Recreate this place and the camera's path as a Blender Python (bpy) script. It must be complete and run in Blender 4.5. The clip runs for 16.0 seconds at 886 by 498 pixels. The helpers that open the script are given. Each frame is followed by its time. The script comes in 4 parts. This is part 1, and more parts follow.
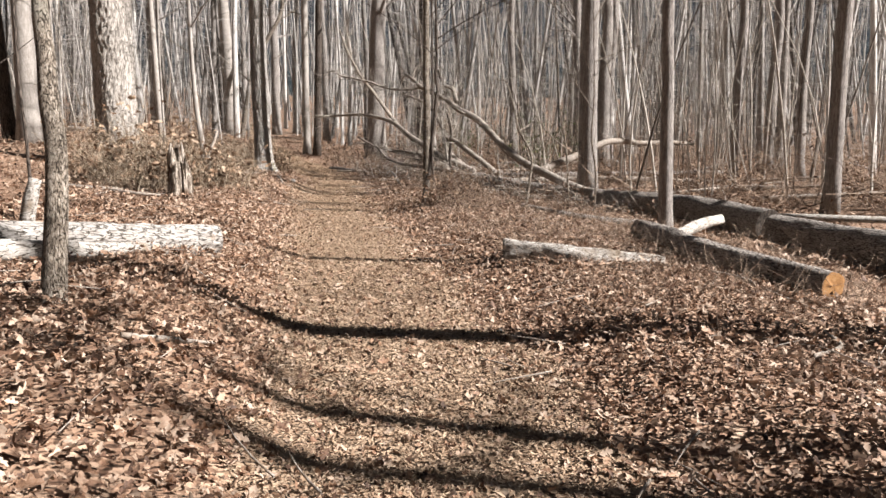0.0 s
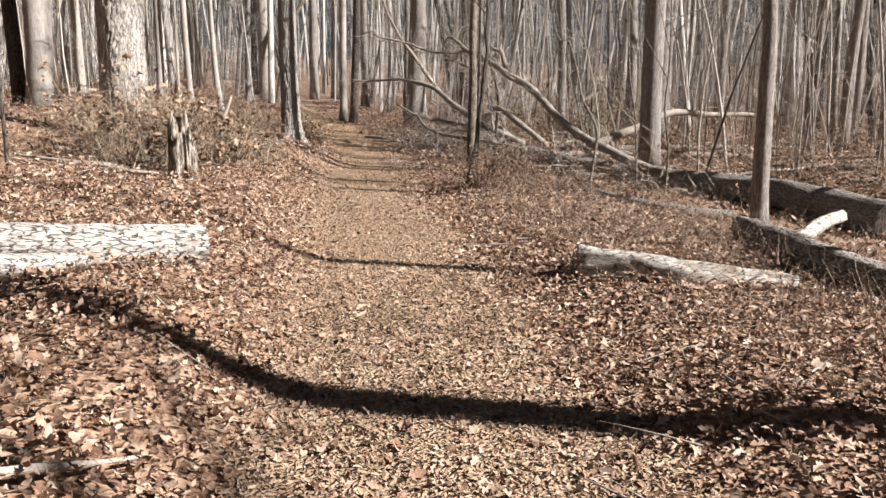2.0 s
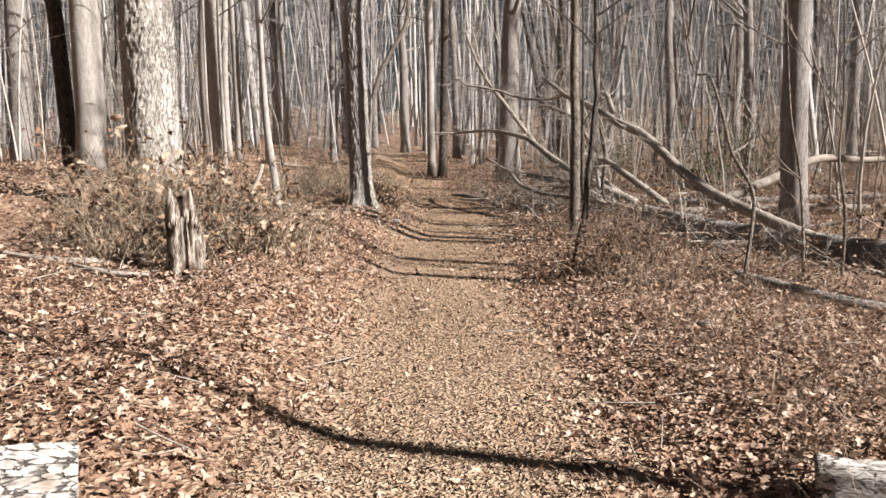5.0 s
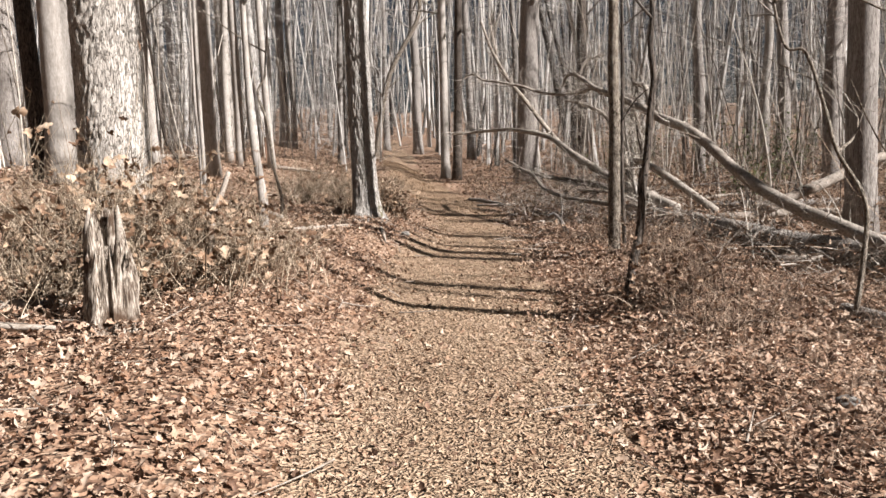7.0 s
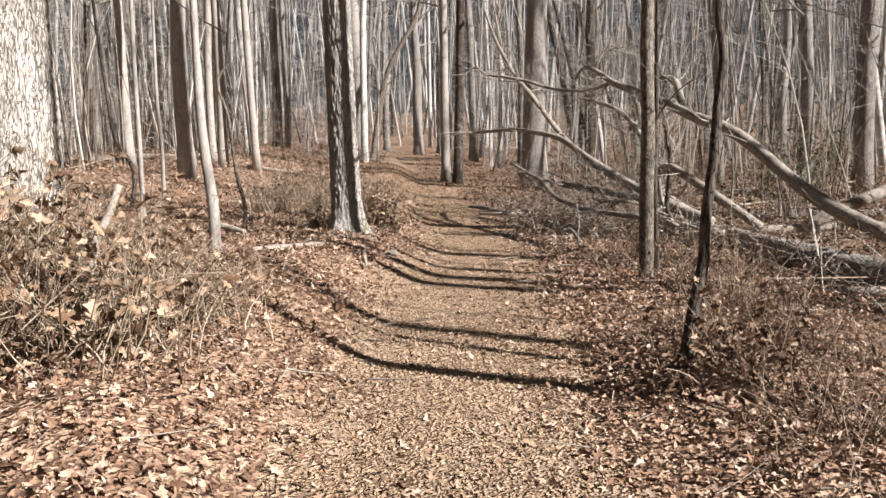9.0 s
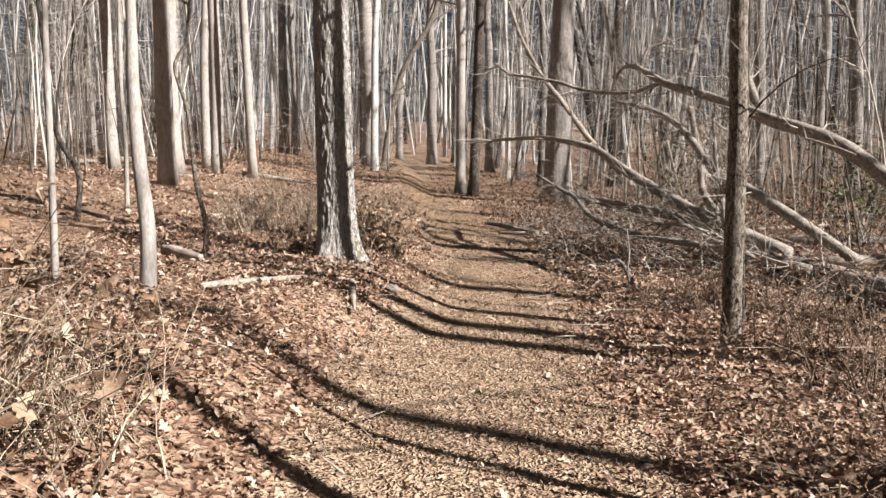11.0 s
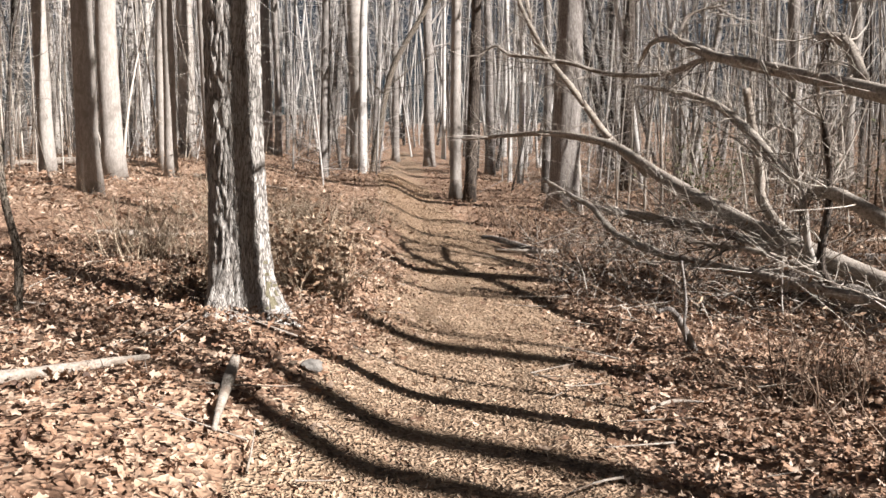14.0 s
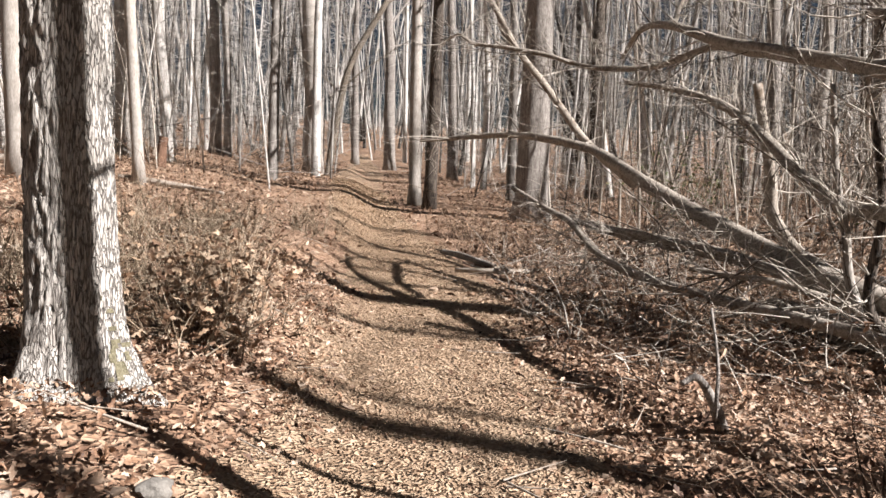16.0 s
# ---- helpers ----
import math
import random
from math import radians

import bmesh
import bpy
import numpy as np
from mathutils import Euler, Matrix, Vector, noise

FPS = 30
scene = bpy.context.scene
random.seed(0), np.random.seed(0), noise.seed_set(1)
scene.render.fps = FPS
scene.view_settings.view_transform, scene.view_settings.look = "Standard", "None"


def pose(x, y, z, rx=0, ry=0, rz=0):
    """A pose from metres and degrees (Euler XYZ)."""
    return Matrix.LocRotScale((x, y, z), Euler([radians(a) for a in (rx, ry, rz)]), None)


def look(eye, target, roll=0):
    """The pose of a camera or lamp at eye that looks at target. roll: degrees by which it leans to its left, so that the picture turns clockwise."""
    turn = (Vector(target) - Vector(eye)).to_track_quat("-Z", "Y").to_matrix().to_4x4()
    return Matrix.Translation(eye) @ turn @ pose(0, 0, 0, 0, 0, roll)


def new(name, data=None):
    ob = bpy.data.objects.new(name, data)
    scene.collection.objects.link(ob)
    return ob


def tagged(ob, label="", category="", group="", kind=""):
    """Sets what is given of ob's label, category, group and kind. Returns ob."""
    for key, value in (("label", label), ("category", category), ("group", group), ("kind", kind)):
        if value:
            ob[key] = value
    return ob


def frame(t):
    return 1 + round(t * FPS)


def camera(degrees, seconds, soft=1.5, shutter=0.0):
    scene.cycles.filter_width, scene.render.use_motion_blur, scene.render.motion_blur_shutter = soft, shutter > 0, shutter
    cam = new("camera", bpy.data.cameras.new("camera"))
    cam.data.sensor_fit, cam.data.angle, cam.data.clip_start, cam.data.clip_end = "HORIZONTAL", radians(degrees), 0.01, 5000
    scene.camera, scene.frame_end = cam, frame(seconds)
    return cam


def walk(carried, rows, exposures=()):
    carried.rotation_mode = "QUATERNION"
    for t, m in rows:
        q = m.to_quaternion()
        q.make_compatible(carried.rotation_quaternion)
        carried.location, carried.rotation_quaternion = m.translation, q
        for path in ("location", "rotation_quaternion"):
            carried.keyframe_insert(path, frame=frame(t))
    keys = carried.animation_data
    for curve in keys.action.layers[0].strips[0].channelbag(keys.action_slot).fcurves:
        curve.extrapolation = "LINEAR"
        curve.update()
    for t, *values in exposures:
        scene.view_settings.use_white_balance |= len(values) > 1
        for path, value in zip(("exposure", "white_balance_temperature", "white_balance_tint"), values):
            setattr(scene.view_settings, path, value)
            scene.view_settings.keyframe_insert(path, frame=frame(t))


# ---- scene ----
cam = camera(60.0, 16.0)
PATH = [
    (0, (-0.697, -0.7, 1.426), (-0.336, 1.256, 1.214), -0.4),
    (0.5, (-0.687, -0.249, 1.47), (-0.365, 1.709, 1.217), -0.1),
    (1, (-0.696, 0.237, 1.505), (-0.392, 2.196, 1.24), 0.2),
    (1.5, (-0.596, 0.694, 1.522), (-0.318, 2.657, 1.253), 0.1),
    (2, (-0.501, 1.132, 1.549), (-0.239, 3.092, 1.252), 0.4),
    (2.5, (-0.435, 1.593, 1.602), (-0.163, 3.55, 1.294), 0.6),
    (3, (-0.277, 2.051, 1.647), (-0.037, 4.009, 1.318), -0.3),
    (3.5, (-0.237, 2.484, 1.718), (-0.133, 4.463, 1.452), 0.4),
    (4, (-0.186, 2.95, 1.788), (-0.103, 4.938, 1.583), 0.4),
    (4.2, (-0.139, 3.152, 1.8), (-0.072, 5.143, 1.629), -0.0),
    (6.3, (-0.19, 5.202, 1.805), (-0.203, 7.193, 1.62), -1.5),
    (6.5, (-0.199, 5.381, 1.841), (-0.212, 7.372, 1.654), -1.5),
    (7, (-0.156, 5.829, 1.879), (-0.18, 7.822, 1.71), -1.7),
    (7.5, (-0.1, 6.257, 1.9), (-0.124, 8.25, 1.735), -1.7),
    (8, (-0.056, 6.736, 1.953), (-0.075, 8.73, 1.794), -1.5),
    (8.5, (-0.034, 7.269, 1.979), (-0.057, 9.262, 1.816), -1.4),
    (9, (-0.079, 7.809, 1.995), (-0.107, 9.802, 1.827), -1.2),
    (9.2, (-0.072, 8.001, 2.026), (-0.097, 9.993, 1.859), -1.2),
    (11.3, (-0.142, 10.392, 2.074), (-0.205, 12.386, 1.933), 0.2),
    (11.5, (-0.126, 10.612, 2.082), (-0.189, 12.606, 1.938), 0.3),
    (12, (-0.05, 11.128, 2.112), (-0.11, 13.123, 1.974), 0.2),
    (12.5, (0.005, 11.6, 2.152), (-0.06, 13.594, 2.013), 0.1),
    (13, (0.025, 12.093, 2.176), (-0.041, 14.087, 2.039), 0.1),
    (13.5, (0.088, 12.562, 2.174), (0.022, 14.556, 2.037), 0.0),
    (14, (0.084, 13.017, 2.155), (0.018, 15.011, 2.02), -0.0),
    (14.5, (0.072, 13.473, 2.203), (0.015, 15.468, 2.071), -0.1),
    (15, (0.1, 13.92, 2.219), (0.059, 15.915, 2.094), -0.2),
    (15.5, (0.106, 14.358, 2.199), (0.128, 16.354, 2.077), 0.8),
    (16, (0.164, 14.741, 2.234), (0.197, 16.737, 2.11), 0.8),
]
walk(cam, [(t, look(eye, target, roll)) for t, eye, target, roll in PATH], [(0, 1.52), (3.5, 1.5), (7, 1.47), (9.2, 1.5), (12.5, 1.54), (16, 1.62)])

# ---- light ----
SUN_ELEV, SUN_AZ = 36.0, (0.911, -0.412)
world = bpy.data.worlds.new("world")
scene.world = world
world.use_nodes = True
wn = world.node_tree
sky = wn.nodes.new("ShaderNodeTexSky")
sky.sky_type = "NISHITA"
sky.sun_disc = False
sky.sun_elevation = radians(SUN_ELEV)
sky.sun_rotation = math.atan2(SUN_AZ[0], SUN_AZ[1])
sky.air_density, sky.dust_density = 1.0, 1.5
wn.nodes["Background"].inputs[1].default_value = 0.006
wn.links.new(sky.outputs[0], wn.nodes["Background"].inputs[0])
sun_data = bpy.data.lights.new("sun", "SUN")
sun_data.energy, sun_data.angle, sun_data.color = 5.0, radians(0.55), (1.0, 0.94, 0.91)
sun = new("sun", sun_data)
ce = math.cos(radians(SUN_ELEV))
sun.matrix_world = look((SUN_AZ[0] * ce * 40, SUN_AZ[1] * ce * 40, math.sin(radians(SUN_ELEV)) * 40), (0, 0, 0))

# ---- materials ----
def nodes_of(name):
    m = bpy.data.materials.new(name)
    m.use_nodes = True
    nt = m.node_tree
    return m, nt, nt.nodes["Principled BSDF"]


def ramp(nt, stops):
    r = nt.nodes.new("ShaderNodeValToRGB")
    els = r.color_ramp.elements
    while len(els) < len(stops):
        els.new(0.5)
    for e, (p, c) in zip(els, stops):
        e.position, e.color = p, (*c, 1)
    return r


def textured(name, stops, scale=(6, 6, 1.2), rough=0.9, bump=0.5, depth=0.02, fine=60.0, island=0.0, blotch=None, crack=None, thin=0.0):
    """Noise-coloured matt surface with fine relief; scale stretches the grain; island: how far each piece differs; blotch: patches of a second colour; thin: share of light that passes through."""
    m, nt, b = nodes_of(name)
    tc, mp = nt.nodes.new("ShaderNodeTexCoord"), nt.nodes.new("ShaderNodeMapping")
    mp.inputs["Scale"].default_value = scale
    nt.links.new(tc.outputs["Object"], mp.inputs[0])
    n1, n2 = nt.nodes.new("ShaderNodeTexNoise"), nt.nodes.new("ShaderNodeTexNoise")
    n1.inputs["Scale"].default_value, n1.inputs["Detail"].default_value, n1.inputs["Roughness"].default_value = 3.0, 6.0, 0.65
    n2.inputs["Scale"].default_value, n2.inputs["Detail"].default_value = fine / 6, 5.0
    nt.links.new(mp.outputs[0], n1.inputs[0])
    nt.links.new(mp.outputs[0], n2.inputs[0])
    mixv = nt.nodes.new("ShaderNodeMath")
    mixv.operation = "MULTIPLY_ADD"
    mixv.inputs[1].default_value = 0.45
    nt.links.new(n2.outputs[0], mixv.inputs[0])
    half = nt.nodes.new("ShaderNodeMath")
    half.operation = "MULTIPLY"
    half.inputs[1].default_value = 0.55
    nt.links.new(n1.outputs[0], half.inputs[0])
    nt.links.new(half.outputs[0], mixv.inputs[2])
    value = mixv.outputs[0]
    if island:
        geo = nt.nodes.new("ShaderNodeNewGeometry")
        add = nt.nodes.new("ShaderNodeMath")
        add.operation = "MULTIPLY_ADD"
        add.inputs[1].default_value = island
        nt.links.new(geo.outputs["Random Per Island"], add.inputs[0])
        nt.links.new(value, add.inputs[2])
        sub = nt.nodes.new("ShaderNodeMath")
        sub.operation = "SUBTRACT"
        sub.inputs[1].default_value = island / 2
        nt.links.new(add.outputs[0], sub.inputs[0])
        value = sub.outputs[0]
    r = ramp(nt, stops)
    nt.links.new(value, r.inputs[0])
    colour = r.outputs[0]
    if blotch:
        n3 = nt.nodes.new("ShaderNodeTexNoise")
        n3.inputs["Scale"].default_value, n3.inputs["Detail"].default_value = blotch[1], 4.0
        nt.links.new(tc.outputs["Object"], n3.inputs[0])
        r3 = ramp(nt, [(blotch[2], (0, 0, 0)), (blotch[2] + 0.12, (1, 1, 1))])
        nt.links.new(n3.outputs[0], r3.inputs[0])
        mx = nt.nodes.new("ShaderNodeMix")
        mx.data_type = "RGBA"
        mx.inputs["B"].default_value = (*blotch[0], 1)
        nt.links.new(r3.outputs[0], mx.inputs["Factor"])
        nt.links.new(colour, mx.inputs["A"])
        colour = mx.outputs["Result"]
    relief = mixv.outputs[0]
    if crack:
        warp = nt.nodes.new("ShaderNodeVectorMath")
        warp.operation = "MULTIPLY_ADD"
        warp.inputs[1].default_value = (0.5 / crack[1], 0.5 / crack[1], 1.0 / crack[1])
        nt.links.new(n1.outputs["Color"], warp.inputs[0])
        nt.links.new(mp.outputs[0], warp.inputs[2])
        vo = nt.nodes.new("ShaderNodeTexVoronoi")
        vo.feature = "DISTANCE_TO_EDGE"
        vo.inputs["Scale"].default_value = crack[1]
        nt.links.new(warp.outputs[0], vo.inputs[0])
        rc = ramp(nt, [(0.0, (0, 0, 0)), (crack[2], (1, 1, 1))])
        vary = nt.nodes.new("ShaderNodeMath")
        vary.operation = "MULTIPLY_ADD"
        vary.inputs[1].default_value = 0.55
        nt.links.new(mixv.outputs[0], vary.inputs[0])
        nt.links.new(vo.outputs["Distance"], vary.inputs[2])
        shift = nt.nodes.new("ShaderNodeMath")
        shift.operation = "SUBTRACT"
        shift.inputs[1].default_value = 0.26
        nt.links.new(vary.outputs[0], shift.inputs[0])
        nt.links.new(shift.outputs[0], rc.inputs[0])
        mc = nt.nodes.new("ShaderNodeMix")
        mc.data_type = "RGBA"
        mc.inputs["A"].default_value = (*crack[0], 1)
        nt.links.new(rc.outputs[0], mc.inputs["Factor"])
        nt.links.new(colour, mc.inputs["B"])
        colour = mc.outputs["Result"]
        both = nt.nodes.new("ShaderNodeMath")
        both.operation = "MULTIPLY_ADD"
        both.inputs[1].default_value = 0.4
        nt.links.new(mixv.outputs[0], both.inputs[0])
        nt.links.new(rc.outputs[0], both.inputs[2])
        relief = both.outputs[0]
    nt.links.new(colour, b.inputs["Base Color"])
    b.inputs["Roughness"].default_value = rough
    b.inputs["Specular IOR Level"].default_value = 0.25
    bp = nt.nodes.new("ShaderNodeBump")
    bp.inputs["Strength"].default_value, bp.inputs["Distance"].default_value = bump, depth
    nt.links.new(relief, bp.inputs["Height"])
    nt.links.new(bp.outputs[0], b.inputs["Normal"])
    if thin:
        tr, both = nt.nodes.new("ShaderNodeBsdfTranslucent"), nt.nodes.new("ShaderNodeMixShader")
        nt.links.new(colour, tr.inputs["Color"])
        both.inputs[0].default_value = thin
        nt.links.new(b.outputs[0], both.inputs[1])
        nt.links.new(tr.outputs[0], both.inputs[2])
        nt.links.new(both.outputs[0], nt.nodes["Material Output"].inputs["Surface"])
    return m


M_BARK = textured("bark_grey", [(0.3, (0.1, 0.086, 0.075)), (0.5, (0.235, 0.214, 0.195)), (0.7, (0.41, 0.386, 0.36))], (11, 11, 1.3), bump=0.6, depth=0.015, crack=((0.099, 0.0858, 0.0766), 6.5, 0.12))
M_OAK = textured("bark_ridged", [(0.32, (0.15, 0.133, 0.118)), (0.47, (0.33, 0.308, 0.28)), (0.66, (0.52, 0.5, 0.47))], (14, 14, 2.0), bump=0.9, depth=0.016, blotch=((0.3, 0.293, 0.272), 2.5, 0.6), crack=((0.15, 0.135, 0.122), 5.2, 0.15))
M_SHAG = textured("bark_shaggy", [(0.28, (0.21, 0.178, 0.148)), (0.48, (0.4, 0.368, 0.328)), (0.7, (0.56, 0.53, 0.485))], (9, 9, 1.2), bump=1.0, depth=0.02, crack=((0.163, 0.145, 0.126), 5.5, 0.13))
M_WITHERED = textured("withered_leaf", [(0.2, (0.055, 0.03, 0.019)), (0.45, (0.15, 0.089, 0.056)), (0.65, (0.27, 0.18, 0.118)), (0.85, (0.42, 0.315, 0.225))], (14, 14, 14), rough=0.65, bump=0.3, depth=0.004, island=0.6, thin=0.1)
M_LIMB = textured("limb_bark", [(0.34, (0.075, 0.06, 0.049)), (0.48, (0.24, 0.21, 0.178)), (0.64, (0.4, 0.37, 0.33))], (12, 8, 12), bump=1.0, depth=0.012, blotch=((0.16, 0.134, 0.11), 6.0, 0.57))
M_PALE = textured("bark_pale", [(0.3, (0.158, 0.137, 0.119)), (0.5, (0.29, 0.267, 0.241)), (0.7, (0.422, 0.399, 0.37))], (9, 9, 2.0), bump=0.55, depth=0.012, blotch=((0.224, 0.205, 0.182), 4.0, 0.55))
M_DARK = textured("bark_dark", [(0.3, (0.0264, 0.0211, 0.0178)), (0.5, (0.0858, 0.0693, 0.0568)), (0.7, (0.185, 0.158, 0.135))], (8, 8, 1.5), bump=0.8, depth=0.02, crack=((0.0132, 0.0106, 0.00792), 5.0, 0.13))
M_SAP = textured("bark_sapling", [(0.34, (0.04, 0.031, 0.024)), (0.5, (0.18, 0.149, 0.116)), (0.64, (0.38, 0.345, 0.295))], (16, 16, 4.5), bump=1.0, depth=0.015, blotch=((0.264, 0.241, 0.198), 7.0, 0.58), crack=((0.0396, 0.0317, 0.0238), 4.0, 0.1))
M_LOG = textured("bark_weathered", [(0.36, (0.15, 0.132, 0.113)), (0.48, (0.3, 0.28, 0.254)), (0.62, (0.45, 0.432, 0.402))], (1.7, 9, 15), bump=1.0, depth=0.02, fine=40.0, blotch=((0.2, 0.142, 0.092), 3.0, 0.57), crack=((0.11, 0.094, 0.078), 2.4, 0.075))
M_FALLEN = textured("bark_fallen", [(0.3, (0.1, 0.085, 0.072)), (0.5, (0.27, 0.243, 0.216)), (0.7, (0.44, 0.41, 0.375))], (13, 3.0, 13), bump=0.9, depth=0.02, crack=((0.033, 0.0264, 0.0218), 3.5, 0.13))
M_WOOD = textured("bare_wood", [(0.32, (0.132, 0.102, 0.0792)), (0.5, (0.29, 0.254, 0.215)), (0.7, (0.436, 0.406, 0.363))], (9, 9, 9), bump=0.9, depth=0.012, blotch=((0.178, 0.139, 0.106), 7.0, 0.55))
M_CUT = textured("cut_wood", [(0.3, (0.145, 0.066, 0.0264)), (0.5, (0.304, 0.158, 0.0594)), (0.7, (0.396, 0.251, 0.119))], (10, 10, 10), bump=0.4, depth=0.01)
M_ROT = textured("rotten_wood", [(0.42, (0.028, 0.02, 0.014)), (0.49, (0.2, 0.16, 0.125)), (0.6, (0.56, 0.51, 0.44))], (20, 20, 1.4), bump=1.0, depth=0.03, blotch=((0.075, 0.047, 0.03), 5.0, 0.5))
M_RED = textured("red_rot", [(0.3, (0.05, 0.027, 0.018)), (0.5, (0.12, 0.068, 0.045)), (0.7, (0.2, 0.13, 0.09))], (8, 8, 2), bump=1.0, depth=0.03)
M_TWIG = textured("twig_bark", [(0.3, (0.07, 0.056, 0.045)), (0.48, (0.225, 0.195, 0.163)), (0.66, (0.47, 0.435, 0.385))], (6, 6, 6), bump=0.2, depth=0.01, island=0.5)
M_FAR = textured("far_bark", [(0.22, (0.045, 0.04, 0.035)), (0.42, (0.165, 0.152, 0.139)), (0.6, (0.34, 0.325, 0.305)), (0.8, (0.48, 0.465, 0.442))], (2, 2, 0.6), bump=0.4, depth=0.05, island=0.6)
M_STEM = textured("dry_stem", [(0.3, (0.095, 0.067, 0.044)), (0.5, (0.225, 0.171, 0.118)), (0.72, (0.43, 0.36, 0.275))], (6, 6, 6), bump=0.2, depth=0.01, island=0.5)
M_LEAF = textured("dry_leaf", [(0.1, (0.05, 0.029, 0.02)), (0.3, (0.15, 0.087, 0.058)), (0.42, (0.265, 0.157, 0.097)), (0.54, (0.325, 0.221, 0.154)), (0.66, (0.36, 0.264, 0.195)), (0.88, (0.49, 0.385, 0.3))], (14, 14, 14), rough=0.62, bump=0.35, depth=0.004, island=0.75, thin=0.1)
M_PATHLEAF = textured("trodden_leaf", [(0.15, (0.145, 0.094, 0.06)), (0.4, (0.305, 0.213, 0.14)), (0.6, (0.415, 0.306, 0.211)), (0.85, (0.54, 0.43, 0.315))], (16, 16, 16), rough=0.68, bump=0.35, depth=0.004, island=0.5, thin=0.1)
M_HOLLY = textured("green_leaf", [(0.3, (0.033, 0.0462, 0.0132)), (0.7, (0.0924, 0.106, 0.033))], (9, 9, 9), rough=0.5, bump=0.2, depth=0.004, island=0.3)
M_MOSS = textured("moss", [(0.3, (0.06, 0.055, 0.035)), (0.5, (0.13, 0.117, 0.075)), (0.7, (0.26, 0.24, 0.185))], (20, 20, 20), bump=0.8, depth=0.01)
M_CLING = textured("clinging_leaf", [(0.2, (0.075, 0.042, 0.026)), (0.45, (0.19, 0.115, 0.07)), (0.65, (0.32, 0.225, 0.15)), (0.85, (0.47, 0.375, 0.28))], (14, 14, 14), rough=0.65, bump=0.3, depth=0.004, island=0.6, thin=0.1)
M_BRUSH = textured("brush_stem", [(0.3, (0.066, 0.0429, 0.0297)), (0.5, (0.16, 0.109, 0.077)), (0.72, (0.34, 0.265, 0.2))], (6, 6, 6), bump=0.2, depth=0.01, island=0.5)
M_PEELED = textured("peeled_wood", [(0.36, (0.17, 0.148, 0.124)), (0.48, (0.35, 0.325, 0.29)), (0.62, (0.55, 0.53, 0.49))], (3.0, 9, 12), bump=1.0, depth=0.02, blotch=((0.24, 0.195, 0.145), 4.0, 0.56), crack=((0.12, 0.1, 0.08), 2.0, 0.06))
M_STONE = textured("stone", [(0.3, (0.0792, 0.0726, 0.066)), (0.7, (0.224, 0.211, 0.191))], (9, 9, 9), bump=0.6, depth=0.01)


def ground_material(name, stops, grain):
    m, nt, b = nodes_of(name)
    tc = nt.nodes.new("ShaderNodeTexCoord")
    warp = nt.nodes.new("ShaderNodeTexNoise")
    warp.inputs["Scale"].default_value = 9.0
    nt.links.new(tc.outputs["Object"], warp.inputs[0])
    mx = nt.nodes.new("ShaderNodeVectorMath")
    mx.operation = "MULTIPLY_ADD"
    mx.inputs[1].default_value = (0.12, 0.12, 0.12)
    nt.links.new(warp.outputs["Color"], mx.inputs[0])
    nt.links.new(tc.outputs["Object"], mx.inputs[2])
    v = nt.nodes.new("ShaderNodeTexVoronoi")
    v.inputs["Scale"].default_value, v.inputs["Randomness"].default_value = grain, 1.0
    nt.links.new(mx.outputs[0], v.inputs[0])
    n = nt.nodes.new("ShaderNodeTexNoise")
    n.inputs["Scale"].default_value, n.inputs["Detail"].default_value = 1.3, 6.0
    nt.links.new(tc.outputs["Object"], n.inputs[0])
    bw = nt.nodes.new("ShaderNodeSeparateColor")
    nt.links.new(v.outputs["Color"], bw.inputs[0])
    add = nt.nodes.new("ShaderNodeMath")
    add.operation = "MULTIPLY_ADD"
    add.inputs[1].default_value = 0.6
    nt.links.new(n.outputs[0], add.inputs[0])
    sc = nt.nodes.new("ShaderNodeMath")
    sc.operation = "MULTIPLY"
    sc.inputs[1].default_value = 0.5
    nt.links.new(bw.outputs[0], sc.inputs[0])
    nt.links.new(sc.outputs[0], add.inputs[2])
    r = ramp(nt, stops)
    nt.links.new(add.outputs[0], r.inputs[0])
    nt.links.new(r.outputs[0], b.inputs["Base Color"])
    b.inputs["Roughness"].default_value = 0.9
    b.inputs["Specular IOR Level"].default_value = 0.2
    bp = nt.nodes.new("ShaderNodeBump")
    bp.inputs["Strength"].default_value, bp.inputs["Distance"].default_value = 0.9, 0.05
    nt.links.new(v.outputs["Distance"], bp.inputs["Height"])
    nt.links.new(bp.outputs[0], b.inputs["Normal"])
    return m


M_GROUND = ground_material("leaf_mat", [(0.2, (0.075, 0.044, 0.029)), (0.42, (0.18, 0.108, 0.071)), (0.65, (0.28, 0.185, 0.125)), (0.9, (0.42, 0.31, 0.225))], 24.0)
M_TRAIL = ground_material("trodden_leaf_mat", [(0.2, (0.135, 0.088, 0.057)), (0.42, (0.255, 0.175, 0.115)), (0.65, (0.35, 0.252, 0.172)), (0.9, (0.45, 0.345, 0.245))], 42.0)

# ---- the lie of the land ----
def step(a, b, x):
    t = np.clip((x - a) / (b - a), 0, 1)
    return t * t * (3 - 2 * t)


def path_x(y):
    y = np.asarray(y, float)
    return np.where(y < 50, -0.0022 * np.maximum(0, y - 20) ** 2, -1.98 - 0.132 * (y - 50))


